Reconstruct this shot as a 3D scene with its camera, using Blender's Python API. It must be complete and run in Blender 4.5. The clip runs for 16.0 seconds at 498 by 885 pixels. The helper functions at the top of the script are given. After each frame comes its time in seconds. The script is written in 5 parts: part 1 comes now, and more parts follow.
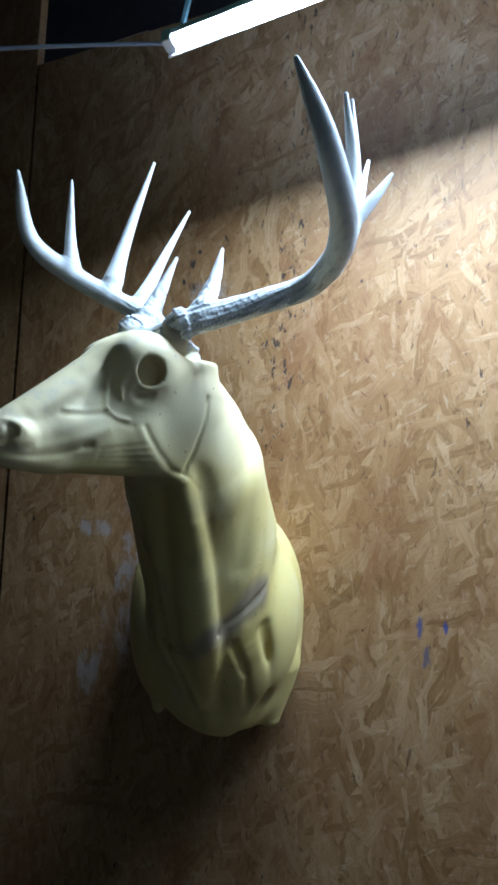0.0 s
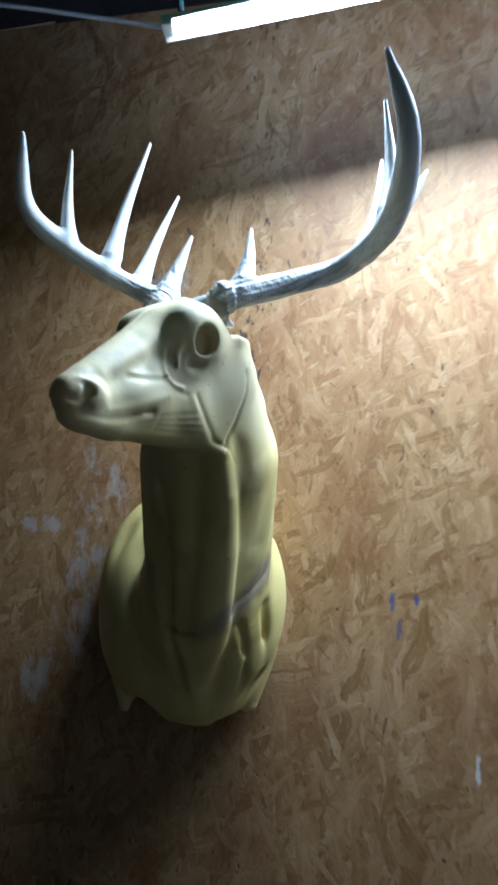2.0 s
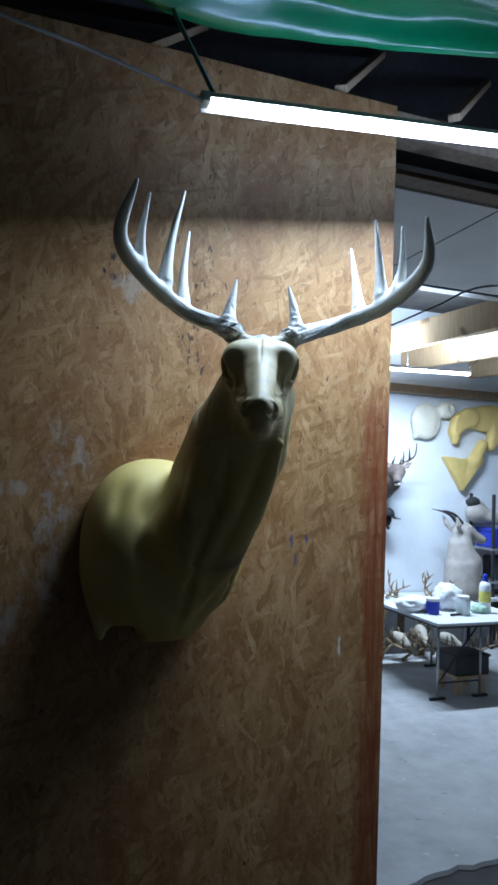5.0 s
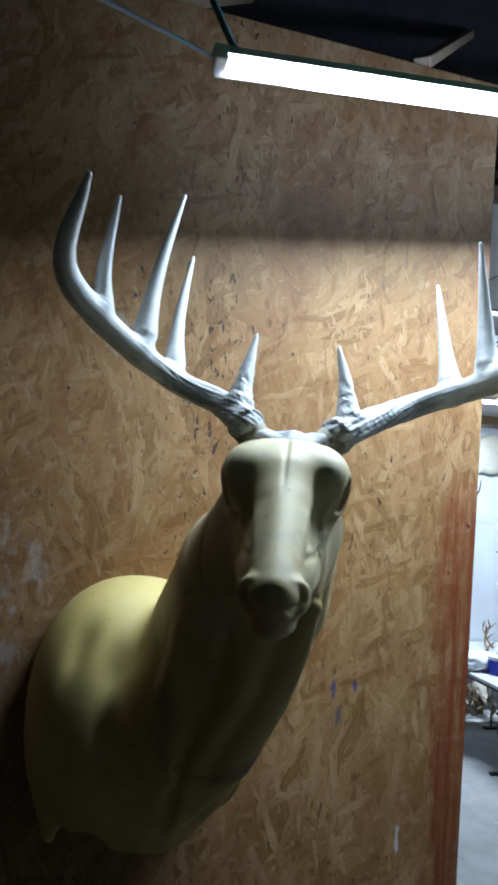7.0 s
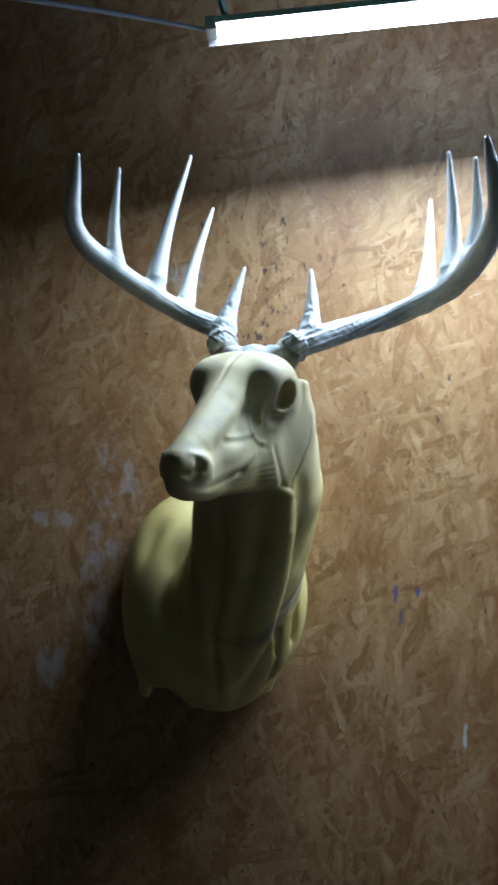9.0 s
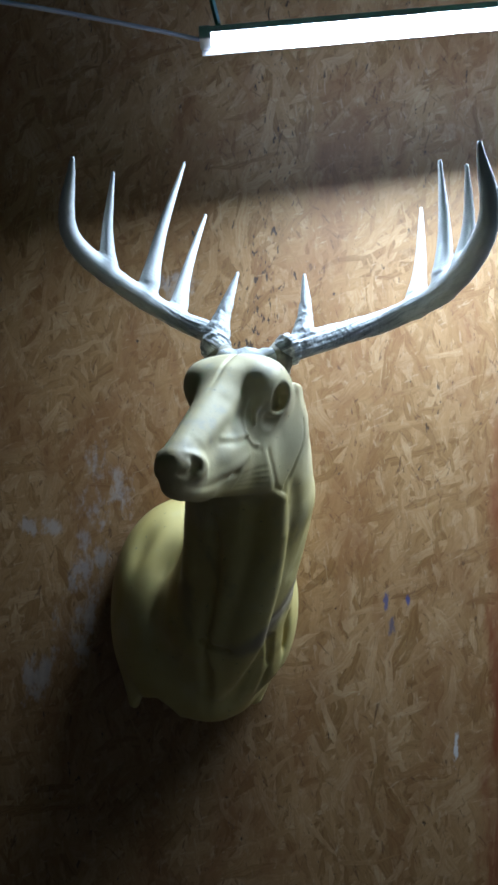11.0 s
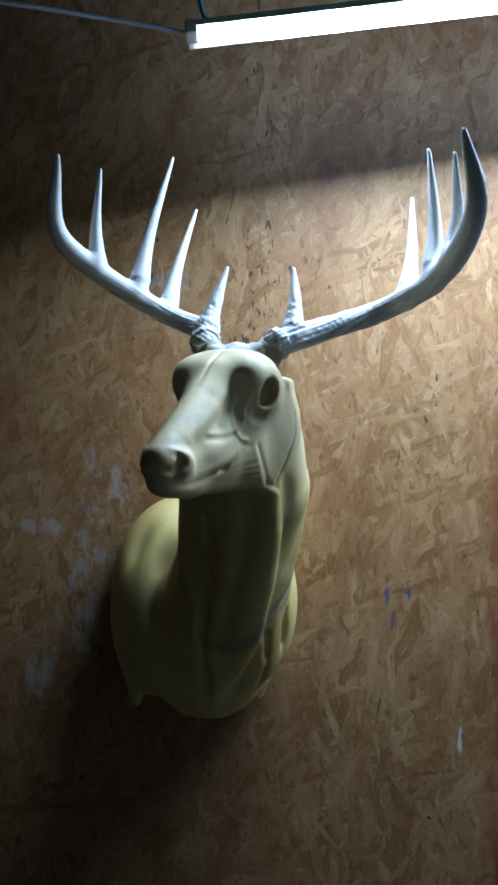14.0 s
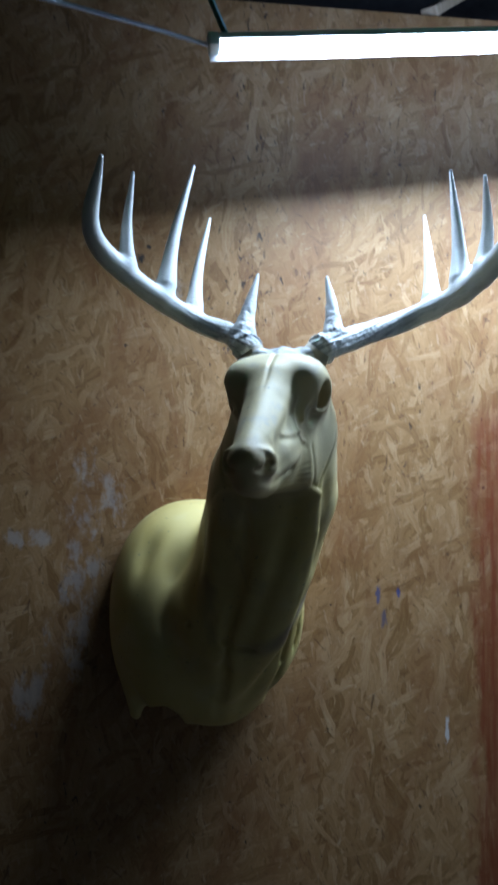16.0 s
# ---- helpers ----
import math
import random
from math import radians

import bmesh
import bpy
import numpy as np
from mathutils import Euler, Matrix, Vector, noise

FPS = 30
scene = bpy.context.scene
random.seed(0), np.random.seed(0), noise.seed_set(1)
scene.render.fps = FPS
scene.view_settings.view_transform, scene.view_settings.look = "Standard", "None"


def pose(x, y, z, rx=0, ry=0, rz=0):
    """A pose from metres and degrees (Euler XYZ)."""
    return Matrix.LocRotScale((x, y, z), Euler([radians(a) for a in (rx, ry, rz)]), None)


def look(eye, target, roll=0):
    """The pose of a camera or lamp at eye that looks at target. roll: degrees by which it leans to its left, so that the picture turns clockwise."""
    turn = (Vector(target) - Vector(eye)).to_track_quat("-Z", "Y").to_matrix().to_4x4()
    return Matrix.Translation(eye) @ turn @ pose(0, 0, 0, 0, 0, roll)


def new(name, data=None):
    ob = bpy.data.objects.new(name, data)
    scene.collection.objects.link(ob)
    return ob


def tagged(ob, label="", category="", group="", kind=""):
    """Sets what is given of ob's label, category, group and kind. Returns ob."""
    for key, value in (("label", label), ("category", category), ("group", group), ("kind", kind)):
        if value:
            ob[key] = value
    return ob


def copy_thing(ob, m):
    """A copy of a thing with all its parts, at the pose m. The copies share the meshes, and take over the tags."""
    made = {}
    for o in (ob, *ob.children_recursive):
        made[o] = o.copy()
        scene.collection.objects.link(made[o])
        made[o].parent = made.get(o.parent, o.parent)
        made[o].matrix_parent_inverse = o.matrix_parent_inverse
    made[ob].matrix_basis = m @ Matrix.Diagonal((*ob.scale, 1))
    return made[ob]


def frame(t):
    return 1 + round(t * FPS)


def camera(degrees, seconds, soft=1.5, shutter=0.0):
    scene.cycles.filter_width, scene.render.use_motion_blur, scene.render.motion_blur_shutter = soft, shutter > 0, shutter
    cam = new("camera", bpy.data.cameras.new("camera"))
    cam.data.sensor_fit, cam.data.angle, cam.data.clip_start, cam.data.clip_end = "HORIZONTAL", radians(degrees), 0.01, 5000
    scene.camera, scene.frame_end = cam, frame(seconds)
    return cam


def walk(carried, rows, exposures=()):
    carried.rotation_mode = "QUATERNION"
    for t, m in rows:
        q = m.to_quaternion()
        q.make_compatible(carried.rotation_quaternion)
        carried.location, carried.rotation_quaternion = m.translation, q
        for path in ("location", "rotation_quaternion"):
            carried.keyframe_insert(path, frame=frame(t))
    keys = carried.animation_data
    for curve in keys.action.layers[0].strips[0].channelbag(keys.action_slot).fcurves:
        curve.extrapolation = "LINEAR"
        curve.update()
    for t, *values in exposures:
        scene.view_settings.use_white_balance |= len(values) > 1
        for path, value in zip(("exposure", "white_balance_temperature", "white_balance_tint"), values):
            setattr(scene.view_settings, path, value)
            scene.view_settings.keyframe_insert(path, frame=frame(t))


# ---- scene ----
cam = camera(40.6, 16.0, soft=3.0, shutter=0.5)
PATH = [
    (0, (0.402, -1.122, 1.9), (-0.485, 0.666, 2.03), 2.9),
    (0.5, (0.4, -1.121, 1.893), (-0.523, 0.65, 1.996), 3.1),
    (1, (0.358, -1.104, 1.891), (-0.57, 0.664, 2.012), 3.3),
    (1.5, (0.299, -1.088, 1.855), (-0.516, 0.735, 1.958), 3.4),
    (2, (0.163, -1.217, 1.827), (-0.244, 0.729, 2.043), 1.8),
    (2.5, (0.001, -1.343, 1.851), (-0.085, 0.651, 1.97), 0.6),
    (3, (-0.213, -1.335, 1.834), (0.061, 0.641, 1.982), 1.8),
    (3.5, (-0.39, -1.313, 1.816), (0.261, 0.578, 1.844), 1.5),
    (3.7, (-0.414, -1.323, 1.826), (0.277, 0.553, 1.874), 2.6),
    (5.8, (-0.521, -1.632, 1.851), (0.106, 0.265, 1.96), 1.0),
    (6, (-0.515, -1.619, 1.857), (0.067, 0.292, 1.954), -0.3),
    (6.5, (-0.42, -1.411, 1.86), (0.077, 0.511, 2.096), 1.2),
    (7, (-0.321, -1.124, 2.029), (0.199, 0.802, 2.161), 4.4),
    (7.5, (-0.242, -1.161, 2.013), (0.14, 0.8, 2.109), 3.8),
    (8, (-0.071, -1.306, 1.988), (-0.145, 0.692, 1.975), 6.1),
    (8.5, (0.005, -1.309, 1.976), (-0.312, 0.666, 1.945), 3.3),
    (9, (-0.031, -1.296, 1.979), (-0.167, 0.699, 1.954), 2.1),
    (9.5, (-0.052, -1.3, 1.964), (-0.059, 0.7, 1.909), 2.0),
    (10, (-0.041, -1.295, 1.961), (-0.171, 0.701, 1.957), 3.1),
    (12.3, (-0.051, -1.296, 1.957), (-0.049, 0.704, 1.992), 2.0),
    (12.5, (-0.056, -1.303, 1.955), (-0.058, 0.697, 1.987), 3.1),
    (13, (-0.06, -1.283, 1.956), (-0.05, 0.717, 1.984), 3.7),
    (13.5, (-0.046, -1.283, 1.959), (-0.116, 0.715, 1.988), 2.3),
    (14, (-0.016, -1.288, 1.961), (-0.141, 0.708, 1.975), 1.3),
    (14.5, (0.034, -1.324, 1.955), (-0.184, 0.664, 1.974), -0.4),
    (15, (0.026, -1.372, 1.967), (-0.216, 0.614, 1.998), 1.0),
    (15.5, (-0.103, -1.35, 1.966), (-0.139, 0.646, 2.084), 1.9),
    (16, (-0.219, -1.301, 1.94), (-0.017, 0.688, 2.006), 0.5),
]
walk(cam, [(t, look(eye, target, roll)) for t, eye, target, roll in PATH],
     exposures=[(t, stops, kelvin, 10) for t, stops, kelvin in (
         (0, 0.60, 5300), (0.5, 0.52, 5300), (1.0, 0.74, 5350), (1.6, 0.88, 5400), (2.5, 0.72, 5300), (3.0, 0.46, 5350), (3.7, 0.16, 5550), (5.8, 0.16, 5700), (6.5, 0.25, 5950),
         (7.5, 0.10, 5800), (8.5, 0.38, 5600), (10.2, 0.45, 5650), (12.3, 0.26, 5350), (16, 0.30, 5350))])

# ---- light ----
world = bpy.data.worlds.new("world")
scene.world = world
world.use_nodes = True
world.node_tree.nodes["Background"].inputs[0].default_value = (0.35, 0.45, 0.7, 1)
world.node_tree.nodes["Background"].inputs[1].default_value = 0.02

LAMP_A = Vector((-0.185, -0.302, 2.572))
LAMP_DIR = Vector((0.990, 0.050, 0.130)).normalized()
LAMP_LEN = 1.42
LAMP_TILT = 12.0
LAMP_W = 26.0


def strip_light(name, centre, along, down, length, width, watts, colour):
    """A long thin lamp whose light leaves towards down."""
    data = bpy.data.lights.new(name, "AREA")
    data.shape, data.size, data.size_y = "RECTANGLE", length, width
    data.energy, data.color = watts, colour
    x = along.normalized()
    z = -(down - down.dot(x) * x).normalized()
    m = Matrix((x, z.cross(x), z)).transposed().to_4x4()
    ob = new(name, data)
    ob.matrix_world = Matrix.Translation(centre) @ m
    return ob


def across(along, tilt):
    """The direction square to along that points down and tilts by so many degrees towards -y."""
    down = Vector((0, -math.sin(radians(tilt)), -math.cos(radians(tilt))))
    return (down - down.dot(along) * along).normalized()


LAMP_DOWN = across(LAMP_DIR, LAMP_TILT)
LAMP_AIM = across(LAMP_DIR, -13.0)
strip_light("tube_light_main", LAMP_A + LAMP_DIR * (LAMP_LEN / 2 + 0.05) + LAMP_DOWN * 0.0125, LAMP_DIR, LAMP_AIM,
            LAMP_LEN - 0.14, 0.010, LAMP_W, (0.725, 0.86, 1.0))
# added bluish fill above the tube, to brighten the upper wall and the sheet
strip_light("fill_light_up", LAMP_A + LAMP_DIR * (LAMP_LEN / 2 + 0.02) - LAMP_DOWN * 0.022, LAMP_DIR, -LAMP_DOWN + Vector((0, 0.9, 0)),
            LAMP_LEN - 0.06, 0.02, 2.5, (0.50, 0.66, 1.0))
FAR_A, FAR_B = Vector((2.62, 4.12, 2.94)), Vector((3.85, 4.08, 2.97))
FAR_DIR = (FAR_B - FAR_A).normalized()
strip_light("tube_light_far", (FAR_A + FAR_B) / 2 + Vector((0, 0, -0.05)), FAR_DIR, Vector((0, 0, -1)), 1.2, 0.05, 95.0, (0.74, 0.87, 1.0))
strip_light("tube_light_far_top", (FAR_A + FAR_B) / 2 + Vector((0, 0, 0.05)), FAR_DIR, Vector((0, 0, 1)), 1.2, 0.05, 70.0, (0.74, 0.87, 1.0))

# ---- materials ----


class Mat:
    """A small helper that strings shader nodes together."""

    def __init__(self, name, rough=0.7, metal=0.0, spec=0.4):
        self.m = bpy.data.materials.new(name)
        self.m.use_nodes = True
        self.t = self.m.node_tree
        self.b = self.t.nodes["Principled BSDF"]
        self.b.inputs["Roughness"].default_value = rough
        self.b.inputs["Metallic"].default_value = metal
        self.b.inputs["Specular IOR Level"].default_value = spec
        self.co = self.t.nodes.new("ShaderNodeTexCoord").outputs["Object"]

    def n(self, kind, **ins):
        node = self.t.nodes.new(kind)
        for key, value in ins.items():
            self.put(node, key.replace("_", " "), value)
        return node

    def put(self, node, key, value):
        sock = node.inputs[int(key)] if key.isdigit() else node.inputs[key]
        if isinstance(value, bpy.types.NodeSocket):
            self.t.links.new(value, sock)
        else:
            sock.default_value = value

    def math(self, op, a, b=0.0, c=0.0):
        node = self.t.nodes.new("ShaderNodeMath")
        node.operation = op
        for k, v in enumerate((a, b, c)):
            self.put(node, str(k), v)
        return node.outputs[0]

    def mapping(self, scale=(1, 1, 1), rot=(0, 0, 0), loc=(0, 0, 0), co=None):
        return self.n("ShaderNodeMapping", Vector=co or self.co, Scale=scale, Rotation=rot, Location=loc).outputs[0]

    def noise(self, scale, co=None, detail=4.0, rough=0.55, warp=0.0):
        return self.n("ShaderNodeTexNoise", Vector=co or self.co, Scale=scale, Detail=detail, Roughness=rough, Distortion=warp).outputs["Fac"]

    def ramp(self, fac, *stops):
        node = self.n("ShaderNodeValToRGB", Fac=fac)
        el = node.color_ramp.elements
        while len(el) < len(stops):
            el.new(0.5)
        for e, (at, col) in zip(el, stops):
            e.position, e.color = at, (*col, 1) if len(col) == 3 else col
        return node.outputs[0]

    def step(self, v, lo, hi):
        node = self.n("ShaderNodeMapRange", Value=v)
        node.interpolation_type = "SMOOTHSTEP"
        self.put(node, "From Min", lo), self.put(node, "From Max", hi)
        return node.outputs[0]

    def mix(self, fac, a, b, mode="MIX"):
        node = self.t.nodes.new("ShaderNodeMix")
        node.data_type, node.blend_type = "RGBA", mode
        for k, v in ((0, fac), (6, a), (7, b)):
            if isinstance(v, bpy.types.NodeSocket):
                self.t.links.new(v, node.inputs[k])
            else:
                node.inputs[k].default_value = (*v, 1) if isinstance(v, tuple) and len(v) == 3 else v
        return node.outputs[2]

    def xyz(self, co=None):
        return self.n("ShaderNodeSeparateXYZ", Vector=co or self.co).outputs

    def bump(self, height, strength=0.3, dist=0.01):
        self.t.links.new(self.n("ShaderNodeBump", Height=height, Strength=strength, Distance=dist).outputs[0], self.b.inputs["Normal"])
        return self

    def colour(self, c):
        self.put(self.b, "Base Color", (*c, 1) if isinstance(c, tuple) else c)
        return self

    def rough(self, v):
        self.put(self.b, "Roughness", v)
        return self

    def glow(self, colour, strength):
        self.b.inputs["Emission Color"].default_value = (*colour, 1)
        self.b.inputs["Emission Strength"].default_value = strength
        return self


def plain(name, c, rough=0.6, metal=0.0, vary=0.15, scale=9.0, bump=0.1, spec=0.4):
    """A material of one colour with blotches, fine grain and a slight relief."""
    k = Mat(name, rough, metal, spec)
    big, fine = k.noise(scale), k.noise(scale * 14, detail=2)
    dark = tuple(v * (1 - vary) for v in c)
    light = tuple(min(1, v * (1 + vary)) for v in c)
    col = k.ramp(k.math("ADD", k.math("MULTIPLY", big, 0.7), k.math("MULTIPLY", fine, 0.3)), (0.3, dark), (0.7, light))
    k.colour(col)
    if bump:
        k.bump(fine, bump, 0.003)
    return k.m


def osb_material():
    """Oriented strand board: overlapping long flakes, dark specks, plaster smears, blue strokes and a red-brown stain."""
    k = Mat("osb", 0.75, spec=0.4)
    x, _, z = k.xyz()[:3]
    flat = k.n("ShaderNodeCombineXYZ", X=x, Y=z).outputs[0]
    best = tone = edge = None
    for n, (turn, long, wide) in enumerate(((82, 10, 56), (54, 12, 62), (118, 11, 58), (20, 13, 68), (98, 22, 120))):
        warp = k.mapping((1, 1, 1), (0, 0, 0), (3.1 * n, 1.7 * n, 0), flat)
        wob = k.n("ShaderNodeTexNoise", Vector=warp, Scale=11.0, Detail=2.0).outputs["Color"]
        bent = k.n("ShaderNodeVectorMath", **{"0": wob, "1": (0.05, 0.05, 0.05)})
        bent.operation = "MULTIPLY"
        add = k.n("ShaderNodeVectorMath", **{"0": warp, "1": bent.outputs[0]})
        spun = k.n("ShaderNodeVectorRotate", Vector=add.outputs[0], Angle=radians(-turn))
        spun.rotation_type = "Z_AXIS"
        cells = k.n("ShaderNodeTexVoronoi", Vector=k.mapping((long, wide, 1), co=spun.outputs[0]), Scale=1.0, Randomness=1.0)
        cells.voronoi_dimensions = "2D"
        rgb = k.n("ShaderNodeSeparateXYZ", Vector=cells.outputs["Color"]).outputs
        grain = k.noise(1.0, k.mapping((long * 1.8, wide * 5, 1), co=spun.outputs[0]), 4.0, 0.6)
        mine = k.math("ADD", k.math("MULTIPLY", rgb[1], 0.40), k.math("MULTIPLY", grain, 0.60))
        rank = rgb[0] if n < 4 else k.math("MULTIPLY", rgb[0], 0.97)
        rim = k.step(cells.outputs["Distance"], 0.35, 0.75)
        if best is None:
            best, tone, edge = rank, mine, rim
        else:
            over = k.math("GREATER_THAN", rank, best)
            pick = lambda a, b: k.math("ADD", k.math("MULTIPLY", a, k.math("SUBTRACT", 1.0, over)), k.math("MULTIPLY", b, over))
            tone, edge, best = pick(tone, mine), pick(edge, rim), k.math("MAXIMUM", rank, best)
    wood = k.ramp(tone, (0.22, (0.165, 0.082, 0.022)), (0.42, (0.270, 0.147, 0.053)), (0.60, (0.325, 0.185, 0.073)), (0.80, (0.42, 0.268, 0.128)))
    wood = k.mix(k.math("MULTIPLY", edge, 0.12), wood, (0.12, 0.07, 0.035))
    big = k.noise(1.0, k.mapping((7.0, 3.2, 1), co=flat), 5, 0.62, 0.6)
    wood = k.mix(k.math("MULTIPLY", k.step(big, 0.42, 0.68), 0.62), wood, (0.185, 0.076, 0.022))
    pulp = k.noise(140, flat, 4, 0.7)
    wood = k.mix(k.math("MULTIPLY", k.step(pulp, 0.50, 0.75), 0.30), wood, (0.13, 0.062, 0.024))
    wood = k.mix(k.math("MULTIPLY", k.step(k.noise(33, flat, 5, 0.7), 0.52, 0.74), 0.38), wood, (0.46, 0.31, 0.165))
    # thin dark gaps and pale raised chips between the strands
    for turn, shift, level, dark, amount in ((78, 0.0, 0.665, (0.075, 0.036, 0.014), 0.65), (140, 2.3, 0.675, (0.085, 0.038, 0.015), 0.6), (112, 9.4, 0.67, (0.09, 0.042, 0.017), 0.55), (30, 5.1, 0.67, (0.46, 0.33, 0.19), 0.45), (100, 7.7, 0.66, (0.44, 0.31, 0.18), 0.4)):
        lean = k.n("ShaderNodeVectorRotate", Vector=k.mapping(loc=(shift, shift * 0.6, 0), co=flat), Angle=radians(-turn))
        lean.rotation_type = "Z_AXIS"
        sliver = k.noise(1.0, k.mapping((26, 120, 1), co=lean.outputs[0]), 2, 0.5, 1.2)
        wood = k.mix(k.math("MULTIPLY", k.step(sliver, level, level + 0.07), amount), wood, dark)
    # dark splinter holes, gathered in streaks that run up the board
    chip = k.noise(1.0, k.mapping((95, 34, 1), co=flat), 3, 0.65, 0.6)
    where = k.noise(1.0, k.mapping((7, 1.6, 1), (0, 0, 0), (4.2, 1.1, 0), co=flat), 2, 0.5)
    streak = k.math("SUBTRACT", 1.0, k.step(k.math("ABSOLUTE", k.math("ADD", x, 0.085)), 0.005, 0.075))
    streak = k.math("MULTIPLY", streak, k.step(z, 1.85, 2.1))
    hole = k.math("ADD", k.math("MULTIPLY", k.step(where, 0.4, 0.75), 0.085), k.math("MULTIPLY", streak, 0.085))
    holes = k.step(k.math("ADD", chip, hole), 0.70, 0.76)
    wood = k.mix(k.math("MULTIPLY", holes, 0.85), wood, (0.028, 0.018, 0.012))

    def blot(cx, cz, rx, rz):
        dx = k.math("DIVIDE", k.math("SUBTRACT", x, cx), rx)
        dz = k.math("DIVIDE", k.math("SUBTRACT", z, cz), rz)
        return k.math("SUBTRACT", 1.0, k.math("SQRT", k.math("ADD", k.math("MULTIPLY", dx, dx), k.math("MULTIPLY", dz, dz))))

    # plaster smears to the side of the mount
    rag = k.math("MULTIPLY", k.math("SUBTRACT", k.noise(1.0, k.mapping((26, 13, 1), co=flat), 5, 0.7), 0.52), 3.2)
    smear = None
    for spot in ((-0.385, 1.86, 0.07, 0.12), (-0.50, 1.80, 0.06, 0.025), (-0.41, 1.70, 0.06, 0.16), (-0.44, 1.58, 0.05, 0.10), (-0.26, 2.27, 0.06, 0.05), (-0.50, 1.52, 0.04, 0.10)):
        b = blot(*spot)
        smear = b if smear is None else k.math("MAXIMUM", smear, b)
    white = k.step(k.math("ADD", k.math("MINIMUM", smear, 0.5), rag), 0.25, 0.75)
    wood = k.mix(k.math("MULTIPLY", white, 0.45), wood, (0.42, 0.39, 0.36))
    ink = k.math("SUBTRACT", k.noise(1.0, k.mapping((150, 60, 1), co=flat), 4, 0.7), 0.52)
    # two strokes of blue marker and a scratch of white
    for cx, cz, rx, rz, col in ((0.171, 1.687, 0.0065, 0.024, (0.05, 0.06, 0.15)), (0.212, 1.689, 0.005, 0.015, (0.03, 0.05, 0.18)),
                                (0.183, 1.640, 0.009, 0.022, (0.08, 0.07, 0.10)), (0.312, 1.418, 0.006, 0.034, (0.55, 0.52, 0.48)),
                                (0.388, 1.898, 0.005, 0.006, (0.015, 0.01, 0.008)), (0.05, 2.27, 0.004, 0.005, (0.02, 0.014, 0.01))):
        spot = k.step(k.math("ADD", blot(cx, cz, rx, rz), k.math("MULTIPLY", ink, 2.6)), 0.05, 0.6)
        wood = k.mix(k.math("MULTIPLY", spot, 0.8), wood, col)
    # knots beside the raised tines
    for cx, cz, r in ((-0.300, 2.335, 0.011), (-0.318, 2.30, 0.008), (-0.296, 2.29, 0.011), (-0.232, 2.335, 0.008), (-0.285, 2.36, 0.006)):
        spot = k.step(k.math("ADD", blot(cx, cz, r, r * 1.2), k.math("MULTIPLY", ink, 3.0)), 0.1, 0.7)
        wood = k.mix(spot, wood, (0.03, 0.024, 0.02))
    # red-brown varnish near the free edge
    fray = k.math("MULTIPLY", k.math("SUBTRACT", k.noise(1.0, k.mapping((22, 5, 1), co=flat), 4), 0.5), 0.10)
    red = k.math("MULTIPLY", k.step(k.math("ADD", x, fray), 0.352, 0.385), k.math("SUBTRACT", 1.0, k.step(k.math("ADD", z, fray), 1.98, 2.12)))
    wood = k.mix(k.math("MULTIPLY", red, k.math("ADD", 0.45, k.math("MULTIPLY", 0.5, k.step(k.noise(1.0, k.mapping((70, 5, 1), co=flat), 4, 0.6), 0.35, 0.62)))), wood, (0.165, 0.036, 0.009))
    k.colour(wood)
    k.rough(k.math("ADD", 0.42, k.math("MULTIPLY", tone, 0.3)))
    height = k.math("ADD", k.math("MULTIPLY", best, 0.8), k.math("MULTIPLY", tone, 0.35))
    k.bump(k.math("SUBTRACT", height, holes), 0.55, 0.0025)
    return k.m


